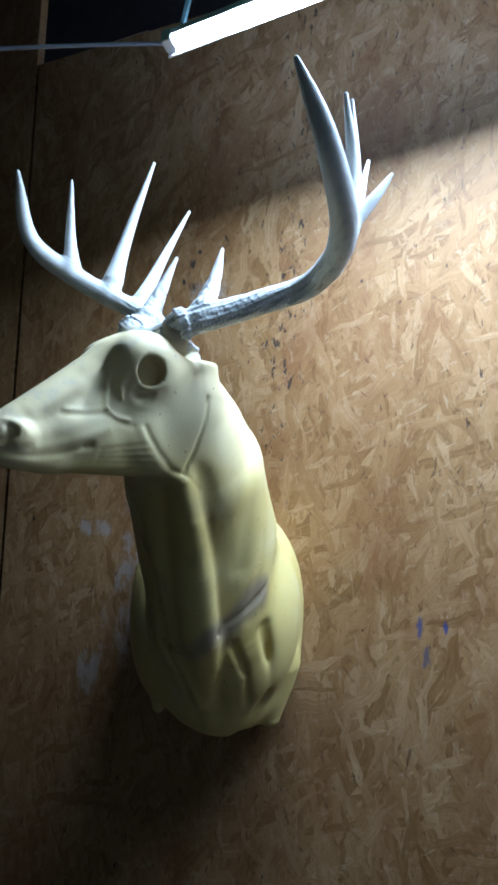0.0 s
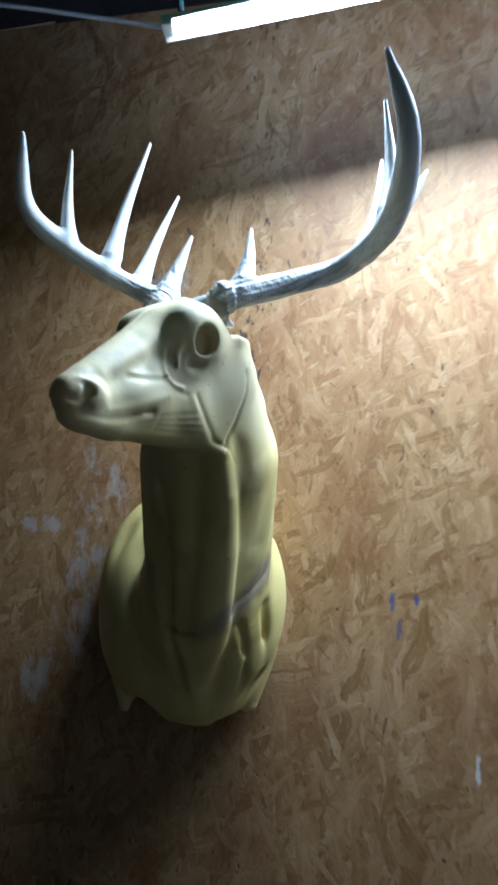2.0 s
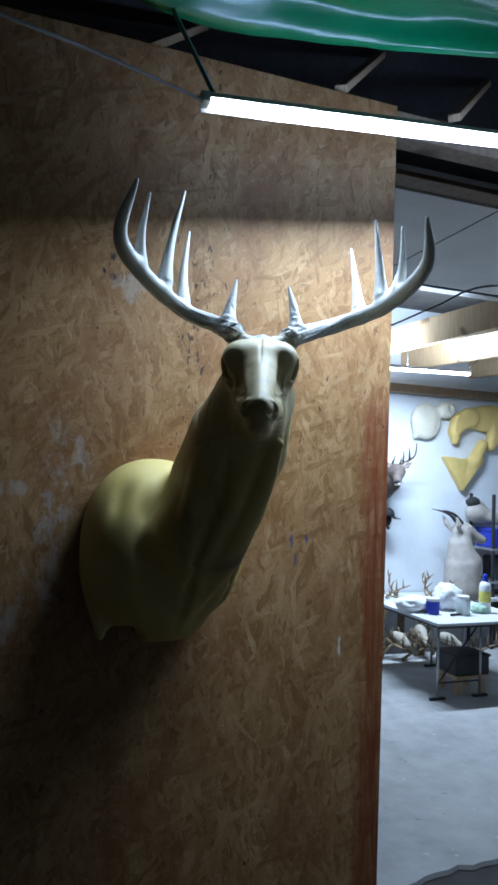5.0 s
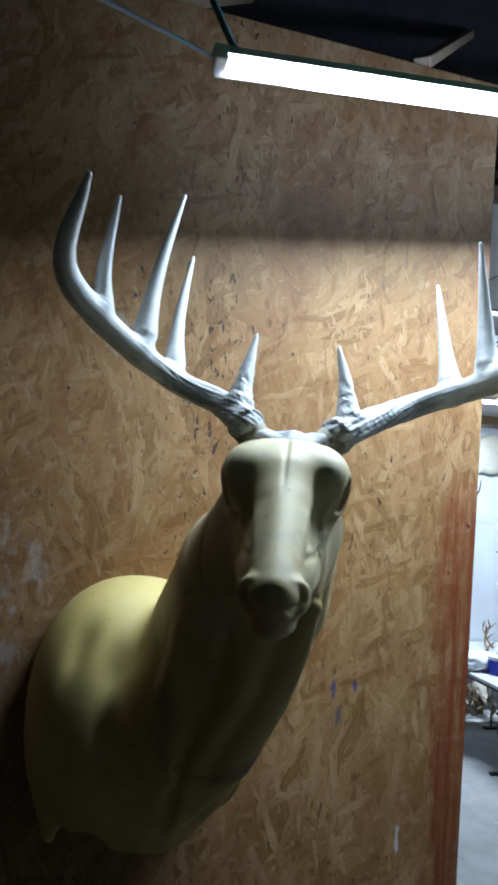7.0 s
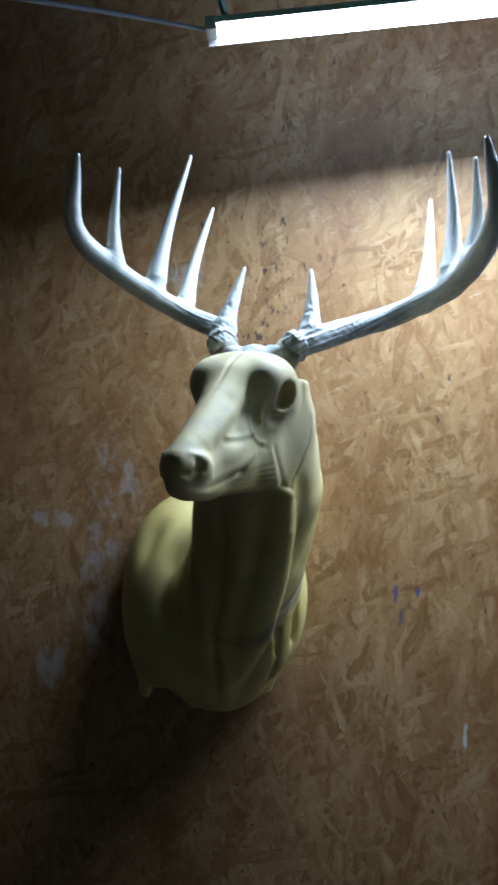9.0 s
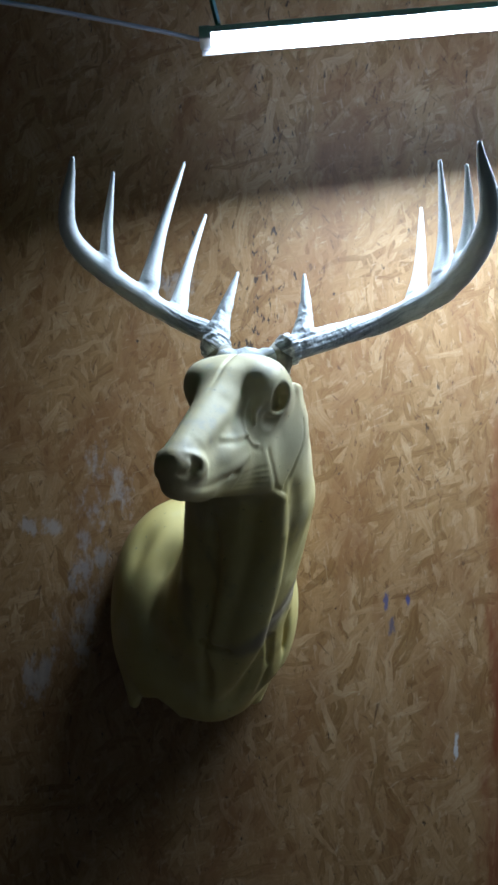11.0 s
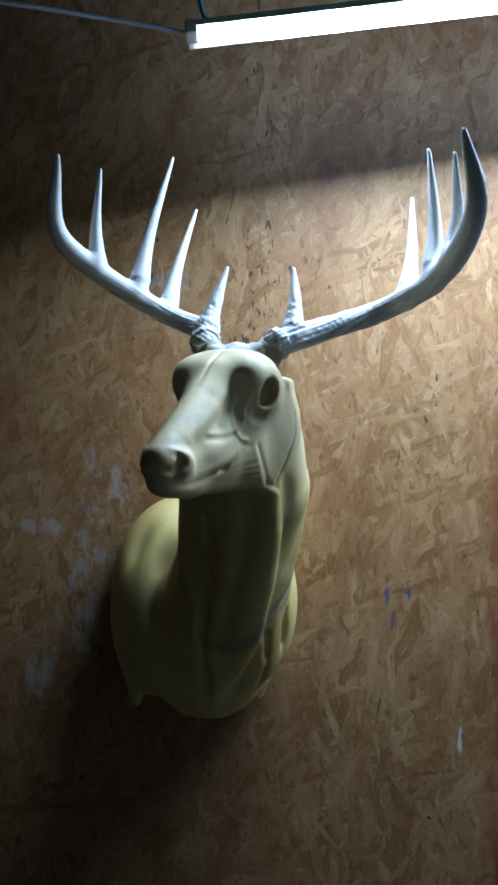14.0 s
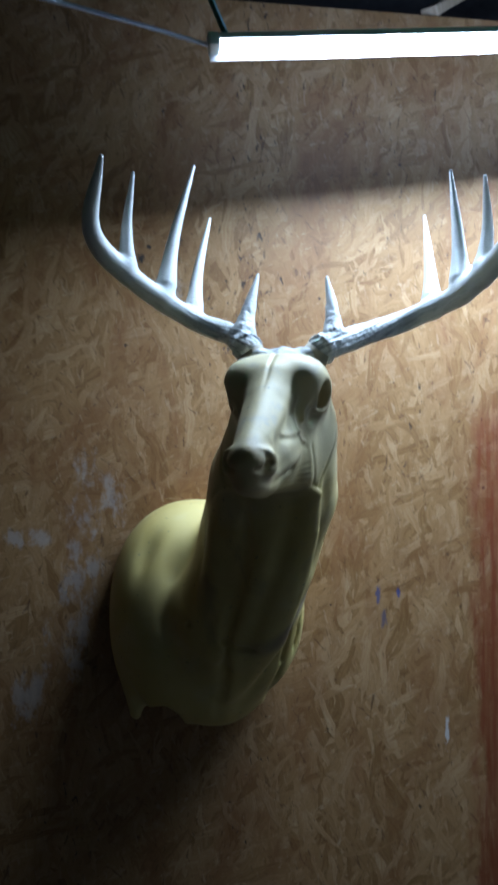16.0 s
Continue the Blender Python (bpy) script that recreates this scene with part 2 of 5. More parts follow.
def foam_material():
    """Pale yellow moulded foam, paler on the head and upper neck, with purple-grey smudges along a seam."""
    k = Mat("foam", 0.5, spec=0.35)
    big, fine, pores = k.noise(7, detail=5), k.noise(60, detail=3), k.noise(420, detail=1)
    col = k.ramp(big, (0.3, (0.60, 0.46, 0.14)), (0.55, (0.65, 0.525, 0.20)), (0.75, (0.70, 0.605, 0.31)))
    col = k.mix(k.math("MULTIPLY", k.step(fine, 0.55, 0.75), 0.18), col, (0.50, 0.44, 0.24))
    x, y, z = k.xyz()[:3]
    # paler cream mixed in over the head and the upper neck, with an uneven edge
    pale_up = k.step(k.math("ADD", z, k.math("MULTIPLY", k.math("SUBTRACT", k.noise(9, detail=4), 0.5), 0.20)), 1.86, 2.00)
    col = k.mix(k.math("MULTIPLY", pale_up, 0.50), col, (0.84, 0.74, 0.52))
    # smudge that follows the seam round the lower neck
    seam = k.math("ABSOLUTE", k.math("SUBTRACT", z, k.math("ADD", 1.657, k.math("MULTIPLY", 8.6, k.math("POWER", k.math("ABSOLUTE", k.math("ADD", x, 0.115)), 2.0)))))
    side = k.step(x, -0.16, -0.04)
    smudge = k.math("MULTIPLY", k.math("SUBTRACT", 1.0, k.step(k.math("ADD", seam, k.math("MULTIPLY", k.math("SUBTRACT", big, 0.5), 0.05)), 0.002, 0.024)), side)
    smudge = k.math("MULTIPLY", smudge, k.math("SUBTRACT", 1.0, k.step(y, -0.215, -0.19)))
    col = k.mix(k.math("MULTIPLY", smudge, 0.7), col, (0.22, 0.17, 0.16))
    # grime down the throat
    grime = k.math("MULTIPLY", k.step(k.noise(1.0, k.mapping((16, 16, 5))), 0.5, 0.72), k.math("SUBTRACT", 1.0, k.step(k.math("ADD", y, k.math("MULTIPLY", x, 0.35)), -0.36, -0.27)))
    grime = k.math("MULTIPLY", grime, k.math("SUBTRACT", 1.0, k.step(z, 1.86, 1.93)))
    col = k.mix(k.math("MULTIPLY", grime, 0.5), col, (0.16, 0.13, 0.11))
    # grey rubbed dirt along the nose bridge and the crown seam
    ridge = k.math("MULTIPLY", k.step(k.noise(38, detail=4), 0.48, 0.66), k.step(k.math("ADD", z, k.math("MULTIPLY", y, -0.9)), 2.42, 2.50))
    col = k.mix(k.math("MULTIPLY", ridge, 0.30), col, (0.40, 0.41, 0.42))
    specks = k.step(k.noise(110, detail=1), 0.73, 0.77)
    col = k.mix(k.math("MULTIPLY", specks, 0.5), col, (0.20, 0.16, 0.10))
    tip = None
    for v, c in ((x, -0.153), (y, -0.620), (z, 1.925)):
        d = k.math("SUBTRACT", v, c)
        tip = k.math("MULTIPLY", d, d) if tip is None else k.math("ADD", tip, k.math("MULTIPLY", d, d))
    tip = k.math("ADD", k.math("SQRT", tip), k.math("MULTIPLY", k.math("SUBTRACT", k.noise(24, detail=3), 0.5), 0.05))
    col = k.mix(k.math("MULTIPLY", k.math("SUBTRACT", 1.0, k.step(tip, 0.018, 0.052)), 0.5), col, (0.52, 0.37, 0.20))
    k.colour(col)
    k.rough(k.math("ADD", 0.42, k.math("MULTIPLY", fine, 0.2)))
    return k.bump(k.math("ADD", fine, k.math("MULTIPLY", pores, 0.4)), 0.12, 0.002).m


def antler_material():
    """White cast antler with a bluish cast, grey in its furrows."""
    k = Mat("antler_cast", 0.45, spec=0.4)
    x, y, z = k.xyz()[:3]
    lay = k.math("SUBTRACT", z, k.math("MULTIPLY", 0.54, k.math("ABSOLUTE", k.math("ADD", x, 0.086))))
    run = k.n("ShaderNodeCombineXYZ", X=k.math("MULTIPLY", x, 22), Y=k.math("MULTIPLY", y, 60), Z=k.math("MULTIPLY", lay, 340)).outputs[0]
    ridge, big = k.noise(1.0, run, 4, 0.65, 0.5), k.noise(14)
    low = k.math("SUBTRACT", 1.0, k.step(k.xyz()[2], 2.12, 2.20))
    dirt = k.math("MULTIPLY", k.step(ridge, 0.50, 0.62), k.math("ADD", 0.05, k.math("MULTIPLY", low, 0.62)))
    col = k.mix(dirt, k.ramp(big, (0.3, (0.58, 0.60, 0.575)), (0.7, (0.71, 0.715, 0.68))), (0.16, 0.18, 0.20))
    k.colour(col)
    return k.bump(ridge, 0.35, 0.004).m


def boards_material(name, a, b, scale=1.0):
    k = Mat(name, 0.7, spec=0.25)
    grain = k.noise(1.0, k.mapping((60 * scale, 60 * scale, 4 * scale)), 4, 0.6, 0.5)
    knots = k.noise(4.0 * scale, detail=2)
    k.colour(k.mix(k.step(knots, 0.62, 0.75), k.ramp(grain, (0.3, a), (0.7, b)), tuple(v * 0.45 for v in a)))
    return k.bump(grain, 0.25, 0.003).m


def concrete_material():
    k = Mat("concrete", 0.75, spec=0.3)
    big, mid, fine = k.noise(0.9, detail=5), k.noise(5, detail=5, rough=0.65), k.noise(70, detail=2)
    col = k.ramp(k.math("ADD", k.math("MULTIPLY", big, 0.5), k.math("MULTIPLY", mid, 0.5)), (0.32, (0.33, 0.33, 0.32)), (0.5, (0.45, 0.45, 0.44)), (0.68, (0.55, 0.55, 0.53)))
    spots = k.step(k.noise(22, detail=2), 0.68, 0.74)
    col = k.mix(k.math("MULTIPLY", spots, 0.6), col, (0.75, 0.75, 0.74))
    col = k.mix(k.math("MULTIPLY", k.step(k.noise(9, detail=3), 0.66, 0.74), 0.45), col, (0.12, 0.12, 0.12))
    k.colour(col)
    return k.bump(fine, 0.3, 0.004).m


OSB = osb_material()
FOAM = foam_material()
ANTLER = antler_material()
CONCRETE = concrete_material()
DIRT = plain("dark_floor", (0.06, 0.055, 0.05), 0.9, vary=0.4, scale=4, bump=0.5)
WHITEWASH = plain("whitewash", (0.74, 0.77, 0.80), 0.8, vary=0.06, scale=3, bump=0.25)
DARKWALL = plain("dark_boards", (0.17, 0.13, 0.09), 0.85, vary=0.4, scale=5, bump=0.3)
# grey of the unseen near wall, set by how much fill it returns
GREYWALL = plain("bounce_grey", (0.18, 0.18, 0.18), 0.85, vary=0.15, scale=3, bump=0.2)
PANEL = plain("white_board", (0.80, 0.76, 0.70), 0.8, vary=0.1, scale=2.5, bump=0.15)
# pale tone of the unseen side wall, chosen for the light it bounces
BOUNCE_PALE = plain("bounce_pale", (0.40, 0.39, 0.37), 0.8, vary=0.1, scale=2.5, bump=0.15)
TIMBER = boards_material("timber", (0.46, 0.31, 0.17), (0.62, 0.46, 0.28))
OLDWOOD = boards_material("old_wood", (0.16, 0.11, 0.07), (0.26, 0.19, 0.12))
STEEL = plain("steel", (0.42, 0.42, 0.42), 0.4, 0.8, 0.15, 12, 0.05)
DARKSTEEL = plain("dark_steel", (0.05, 0.05, 0.055), 0.5, 0.5, 0.2, 12, 0.05)
HOUSING = plain("lamp_housing", (0.75, 0.77, 0.8), 0.4, 0.0, 0.04, 12, 0.0)
GREY = plain("laminate", (0.66, 0.67, 0.68), 0.45, vary=0.06, scale=4, bump=0.05)
BLACKPLASTIC = plain("black_plastic", (0.015, 0.015, 0.016), 0.45, vary=0.3)
CABLE = plain("cable_skin", (0.03, 0.03, 0.032), 0.5, vary=0.2, bump=0)
PALECABLE = plain("pale_cable", (0.26, 0.30, 0.40), 0.4, vary=0.1, bump=0)
BLUE = plain("blue_plastic", (0.02, 0.04, 0.42), 0.35, vary=0.08, bump=0)
WHITEPLASTIC = plain("white_plastic", (0.78, 0.79, 0.80), 0.35, vary=0.05, bump=0.02)
YELLOWFOAM = plain("yellow_foam", (0.66, 0.49, 0.17), 0.6, vary=0.15, scale=6, bump=0.1)
PALEFOAM = plain("pale_foam", (0.66, 0.62, 0.50), 0.6, vary=0.12, scale=6, bump=0.1)
HIDE = plain("brown_hide", (0.10, 0.078, 0.065), 0.85, vary=0.4, scale=14, bump=0.4)
PALEHIDE = plain("pale_hide", (0.42, 0.38, 0.34), 0.85, vary=0.2, scale=10, bump=0.4)
BUFFHIDE = plain("buff_hide", (0.24, 0.20, 0.17), 0.85, vary=0.25, scale=14, bump=0.4)
DARKHIDE = plain("dark_hide", (0.03, 0.028, 0.03), 0.8, vary=0.3, scale=14, bump=0.4)
BONE = plain("bone", (0.30, 0.22, 0.13), 0.6, vary=0.25, scale=12, bump=0.2)
DARKBONE = plain("dark_bone", (0.10, 0.07, 0.04), 0.6, vary=0.25, scale=12, bump=0.2)
SKULL = plain("skull_bone", (0.55, 0.50, 0.41), 0.6, vary=0.15, scale=12, bump=0.2)
GLOW = Mat("lit_tube").glow((0.86, 0.93, 1.0), 30.0).m
FARGLOW = Mat("far_lit_tube").glow((0.80, 0.90, 1.0), 18.0).m
TARP = plain("green_sheet", (0.010, 0.15, 0.055), 0.22, vary=0.2, scale=4, bump=0.05, spec=0.5)

# ---- mesh helpers ----


def mesh_of(bm, name, smooth=True):
    data = bpy.data.meshes.new(name)
    bmesh.ops.recalc_face_normals(bm, faces=bm.faces)
    bm.to_mesh(data)
    bm.free()
    if smooth:
        data.polygons.foreach_set("use_smooth", [True] * len(data.polygons))
    return data


def link(name, data, material, parent=None, label=""):
    ob = new(name, data)
    if not data.materials:
        data.materials.append(material)
    ob.parent = parent
    return tagged(ob, label)


def part(name, bm, material, parent=None, label="", smooth=False):
    return link(name, mesh_of(bm, name, smooth), material, parent, label)


def thing(name, at, label, category, group="", kind=""):
    ob = new(name)
    ob.location = at
    ob.empty_display_size = 0.05
    return tagged(ob, label, category, group, kind)


def box(size, centre=(0, 0, 0), bevel=0.0, turn=None, bm=None):
    bm = bm or bmesh.new()
    made = bmesh.ops.create_cube(bm, size=1.0)["verts"]
    m = Matrix.Translation(centre) @ (turn.to_4x4() if turn else Matrix()) @ Matrix.Diagonal((*size, 1))
    bmesh.ops.transform(bm, matrix=m, verts=made)
    if bevel:
        edges = list({e for v in made for e in v.link_edges})
        bmesh.ops.bevel(bm, geom=edges, offset=bevel, segments=2, affect="EDGES", profile=0.6)
    return bm


def rod(points, radii, sides=10, bm=None, caps=True):
    """A tube along points, with one radius or one for each point."""
    bm = bm or bmesh.new()
    pts = [Vector(p) for p in points]
    radii = [radii] * len(pts) if isinstance(radii, (int, float)) else radii
    rings, side = [], None
    for i, p in enumerate(pts):
        way = (pts[min(i + 1, len(pts) - 1)] - pts[max(i - 1, 0)]).normalized()
        if side is None:
            side = way.cross(Vector((0, 0, 1)) if abs(way.z) < 0.9 else Vector((1, 0, 0))).normalized()
        side = (side - side.dot(way) * way).normalized()
        up = way.cross(side)
        rings.append([bm.verts.new(p + radii[i] * (math.cos(a) * side + math.sin(a) * up)) for a in (2 * math.pi * s / sides for s in range(sides))])
    for a, b in zip(rings, rings[1:]):
        for s in range(sides):
            bm.faces.new((a[s], a[(s + 1) % sides], b[(s + 1) % sides], b[s]))
    if caps:
        bm.faces.new(rings[0][::-1]), bm.faces.new(rings[-1])
    return bm


def turned(profile, sides=24, centre=(0, 0, 0), bm=None):
    """A body of revolution about z from (radius, height) pairs."""
    bm = bm or bmesh.new()
    c = Vector(centre)
    rings = [[bm.verts.new(c + Vector((r * math.cos(2 * math.pi * s / sides), r * math.sin(2 * math.pi * s / sides), z))) for s in range(sides)] for r, z in profile]
    for a, b in zip(rings, rings[1:]):
        for s in range(sides):
            bm.faces.new((a[s], a[(s + 1) % sides], b[(s + 1) % sides], b[s]))
    bm.faces.new(rings[0][::-1]), bm.faces.new(rings[-1])
    return bm


def curve_points(ctrl, n):
    """A smooth line through control points."""
    p = [Vector(c) for c in ctrl]
    q = [2 * p[0] - p[1], *p, 2 * p[-1] - p[-2]]
    out = []
    for k in range(n):
        u = (len(p) - 1) * k / (n - 1)
        i = min(int(u), len(p) - 2)
        s = u - i
        a, b, c, d = q[i:i + 4]
        out.append(0.5 * (2 * b + (c - a) * s + (2 * a - 5 * b + 4 * c - d) * s * s + (3 * b - a - 3 * c + d) * s ** 3))
    return out


# ---- soft forms: distance fields turned into meshes ----


def V(*v):
    return np.array(v, np.float32)


def ball(p, c, r):
    q = p - V(*c)
    r = V(*r)
    k0 = np.sqrt(((q / r) ** 2).sum(-1)) + 1e-6
    k1 = np.sqrt(((q / (r * r)) ** 2).sum(-1)) + 1e-6
    return k0 * (k0 - 1) / k1


def cone(p, a, b, ra, rb):
    a, b = V(*a), V(*b)
    ba = b - a
    h = np.clip(((p - a) @ ba) / (ba @ ba), 0, 1)
    return np.sqrt((((p - a) - h[..., None] * ba) ** 2).sum(-1)) - (ra + (rb - ra) * h)


def chain(p, pts, radii):
    out = None
    for a, b, ra, rb in zip(pts, pts[1:], radii, radii[1:]):
        d = cone(p, a, b, ra, rb)
        out = d if out is None else np.minimum(out, d)
    return out


def meld(a, b, k):
    h = np.clip(0.5 + 0.5 * (b - a) / k, 0, 1)
    return b + (a - b) * h - k * h * (1 - h)


def cut(a, b, k):
    return -meld(-a, b, k)


def crease(p, pts, width, depth):
    """Pushes the surface in along a line; a negative depth raises it."""
    return depth * np.exp(-(chain(p, pts, [0.0] * len(pts)) / width) ** 2)


def etch(p, pts, width, depth):
    """As crease(), for lines drawn on the side of the head, whatever its breadth there."""
    flat = p * V(1, 0, 1)
    return depth * np.exp(-(chain(flat, [(a, 0, h) for a, h in pts], [0.0] * len(pts)) / width) ** 2) * np.clip((p[..., 1] - 0.014) / 0.012, 0, 1)


def soft_mesh(name, field, lo, hi, step):
    """The surface where field is nought, inside the box lo to hi."""
    lo, hi = np.array(lo, np.float32), np.array(hi, np.float32)
    n = (np.ceil((hi - lo) / (4 * step)).astype(int) + 1)
    grid = lambda m, s: np.stack(np.meshgrid(*[lo[k] + s * np.arange(m[k], dtype=np.float32) for k in range(3)], indexing="ij"), -1)
    rough = field((grid(n, 4 * step) + 2 * step).reshape(-1, 3)).reshape(n)
    full = np.repeat(np.repeat(np.repeat(rough, 4, 0), 4, 1), 4, 2)
    near = np.abs(full) < 4 * step * 1.3 + 0.008
    idx = np.argwhere(near)
    full[near] = field(lo + step * idx.astype(np.float32))
    full[[0, -1]], full[:, [0, -1]], full[:, :, [0, -1]] = 1, 1, 1
    inside = full < 0
    m = np.array(full.shape) - 1
    corner = lambda a, i, j, k: a[i:i + m[0], j:j + m[1], k:k + m[2]]
    total = sum(corner(inside, i, j, k).astype(np.int8) for i in (0, 1) for j in (0, 1) for k in (0, 1))
    cells = np.argwhere((total > 0) & (total < 8))
    number = np.full(m, -1, np.int64)
    number[tuple(cells.T)] = np.arange(len(cells))
    spot, hits = np.zeros((len(cells), 3)), np.zeros((len(cells), 1))
    corners = [(i, j, k) for i in (0, 1) for j in (0, 1) for k in (0, 1)]
    for a in corners:
        for b in corners:
            if a < b and sum(abs(u - v) for u, v in zip(a, b)) == 1:
                fa, fb = full[tuple((cells + a).T)], full[tuple((cells + b).T)]
                on = (fa < 0) != (fb < 0)
                s = np.where(on, fa / np.where(on, fa - fb, 1), 0)[:, None]
                spot += on[:, None] * (np.array(a) + s * (np.array(b) - np.array(a)))
                hits += on[:, None]
    verts = lo + step * (cells + spot / hits)
    faces = []
    for ax in range(3):
        u, v = (ax + 1) % 3, (ax + 2) % 3
        here = [slice(None)] * 3
        here[ax] = slice(0, -1)
        there = list(here)
        there[ax] = slice(1, None)
        a, b = inside[tuple(here)], inside[tuple(there)]
        for flip, on in ((False, a & ~b), (True, b & ~a)):
            e = np.argwhere(on)
            e = e[(e[:, u] > 0) & (e[:, v] > 0)]
            du, dv = np.eye(3, dtype=int)[u], np.eye(3, dtype=int)[v]
            quad = np.stack([number[tuple((e - w).T)] for w in (du + dv, dv, 0 * du, du)], 1)
            faces.append(quad[:, ::-1] if flip else quad)
    faces = np.concatenate(faces)
    faces = faces[(faces >= 0).all(1)]
    data = bpy.data.meshes.new(name)
    data.from_pydata(verts.tolist(), [], faces.tolist())
    data.polygons.foreach_set("use_smooth", [True] * len(data.polygons))
    data.update()
    return data


# ---- structure ----
WALL_X0, WALL_X1, WALL_TOP, THICK = -0.752, 0.44, 2.86, 0.022


def slab(name, lo, hi, material, label, bevel=0.0, category=""):
    size = [b - a for a, b in zip(lo, hi)]
    ob = part(name, box(size, [(a + b) / 2 for a, b in zip(lo, hi)], bevel), material)
    return tagged(ob, label, category or name.split("_")[0], kind="structure")


slab("wall_osb", (WALL_X0, 0, 0.0), (WALL_X1, THICK, WALL_TOP), OSB, "brown strand board partition with plaster smears and a red-stained edge", 0.0015, "wall")
slab("wall_osb_side", (-2.2, 0.004, 0.0), (WALL_X0 - 0.012, THICK + 0.004, 3.9), OSB, "dim strand board partition beyond a dark joint", 0.0015, "wall")
slab("wall_stud", (WALL_X1 - 0.075, THICK + 0.001, 0.0), (WALL_X1 - 0.004, 0.10, WALL_TOP), OLDWOOD, "upright timber stud behind the board edge", 0.003, "wall")
slab("wall_stud_side", (WALL_X0 - 0.05, THICK + 0.006, 0.0), (WALL_X0 + 0.03, 0.10, WALL_TOP), OLDWOOD, "upright timber stud behind the board joint", 0.003, "wall")
slab("floor", (-2.3, -3.6, -0.12), (6.4, 5.4, -0.02), DIRT, "dark trodden workshop floor")
slab("wall_back", (-2.2, 5.25, -0.02), (6.3, 5.40, 3.9), WHITEWASH, "white painted far wall hung with trophies", category="wall")
slab("wall_left", (-2.35, -3.6, -0.02), (-2.2, 5.40, 3.9), DARKWALL, "dark boarded side wall", category="wall")
slab("wall_right", (6.3, -3.6, -0.02), (6.45, 5.40, 3.9), WHITEWASH, "white painted side wall", category="wall")
# closes the room out of view; added here to fill the mount's front
slab("wall_near", (-2.2, -2.95, -0.02), (1.75, -2.8, 3.9), GREYWALL, "unseen grey wall added behind the viewer to bounce light forward", category="wall")
# unseen, added as a reflector that lights the mount from the right
slab("wall_bay", (1.75, -3.75, -0.02), (1.9, -0.65, 3.9), BOUNCE_PALE, "unseen pale wall added at the side to bounce lamp light", category="wall")
slab("wall_end", (1.9, -3.75, -0.02), (6.45, -3.6, 3.9), DARKWALL, "dark boarded end wall", category="wall")
# added screen: stands in for the deep shade over the wall top
slab("wall_header", (-2.2, 0.62, 3.05), (2.4, 0.66, 3.9), DIRT, "near-black screen added to keep the space above the wall top dark", category="wall")
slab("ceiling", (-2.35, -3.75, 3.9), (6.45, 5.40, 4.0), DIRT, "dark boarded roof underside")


def slab_edge():
    """The pale screed, whose near edge is broken away unevenly."""
    bm = bmesh.new()
    rnd = random.Random(4)
    front = []
    for k in range(120):
        x = -2.2 + 8.5 * k / 119
        front.append((x, 1.20 + 0.16 * (x - 1.5) + 0.05 * noise.noise((x * 2.3, 0, 0)) + 0.018 * rnd.uniform(-1, 1)))
    low = [bm.verts.new((x, y, -0.03)) for x, y in front]
    top = [bm.verts.new((x, y + 0.012, 0.0)) for x, y in front]
    far = [bm.verts.new((x, 5.25, 0.0)) for x, y in front]
    for k in range(119):
        bm.faces.new((low[k], low[k + 1], top[k + 1], top[k]))
        bm.faces.new((top[k], top[k + 1], far[k + 1], far[k]))
    ob = part("floor_screed", bm, CONCRETE)
    return tagged(ob, "pale worn concrete screed with a broken near edge", "floor", kind="structure")


slab_edge()

# ---- the mount on the wall ----
HEAD = (-0.098, -0.464, 2.027)
FWD, SIDE = V(-0.334, -0.943, 0), V(0.943, -0.334, 0)


def head_point(a, l, h):
    """A world place from the head's own axes: ahead, to its side, up."""
    return tuple(float(v) for v in V(*HEAD) + a * FWD + l * SIDE + V(0, 0, h))


NECK = ((-0.079, -0.379, 1.985, 0.076), (-0.082, -0.311, 1.903, 0.096), (-0.093, -0.242, 1.799, 0.090), (-0.122, -0.171, 1.700, 0.104), (-0.136, -0.079, 1.565, 0.075))
NAPE = ((-0.077, -0.328, 1.973, 0.062), (-0.088, -0.268, 1.933, 0.076), (-0.101, -0.186, 1.831, 0.085))
TRUNK = (-0.186, -0.031, 1.670, 0.159, 0.146, 0.204)
SHOULDER_FAR = (-0.253, -0.008, 1.635, 0.066, 0.083, 0.161)
SHOULDER_NEAR = (-0.085, -0.113, 1.691, 0.086, 0.088, 0.145)


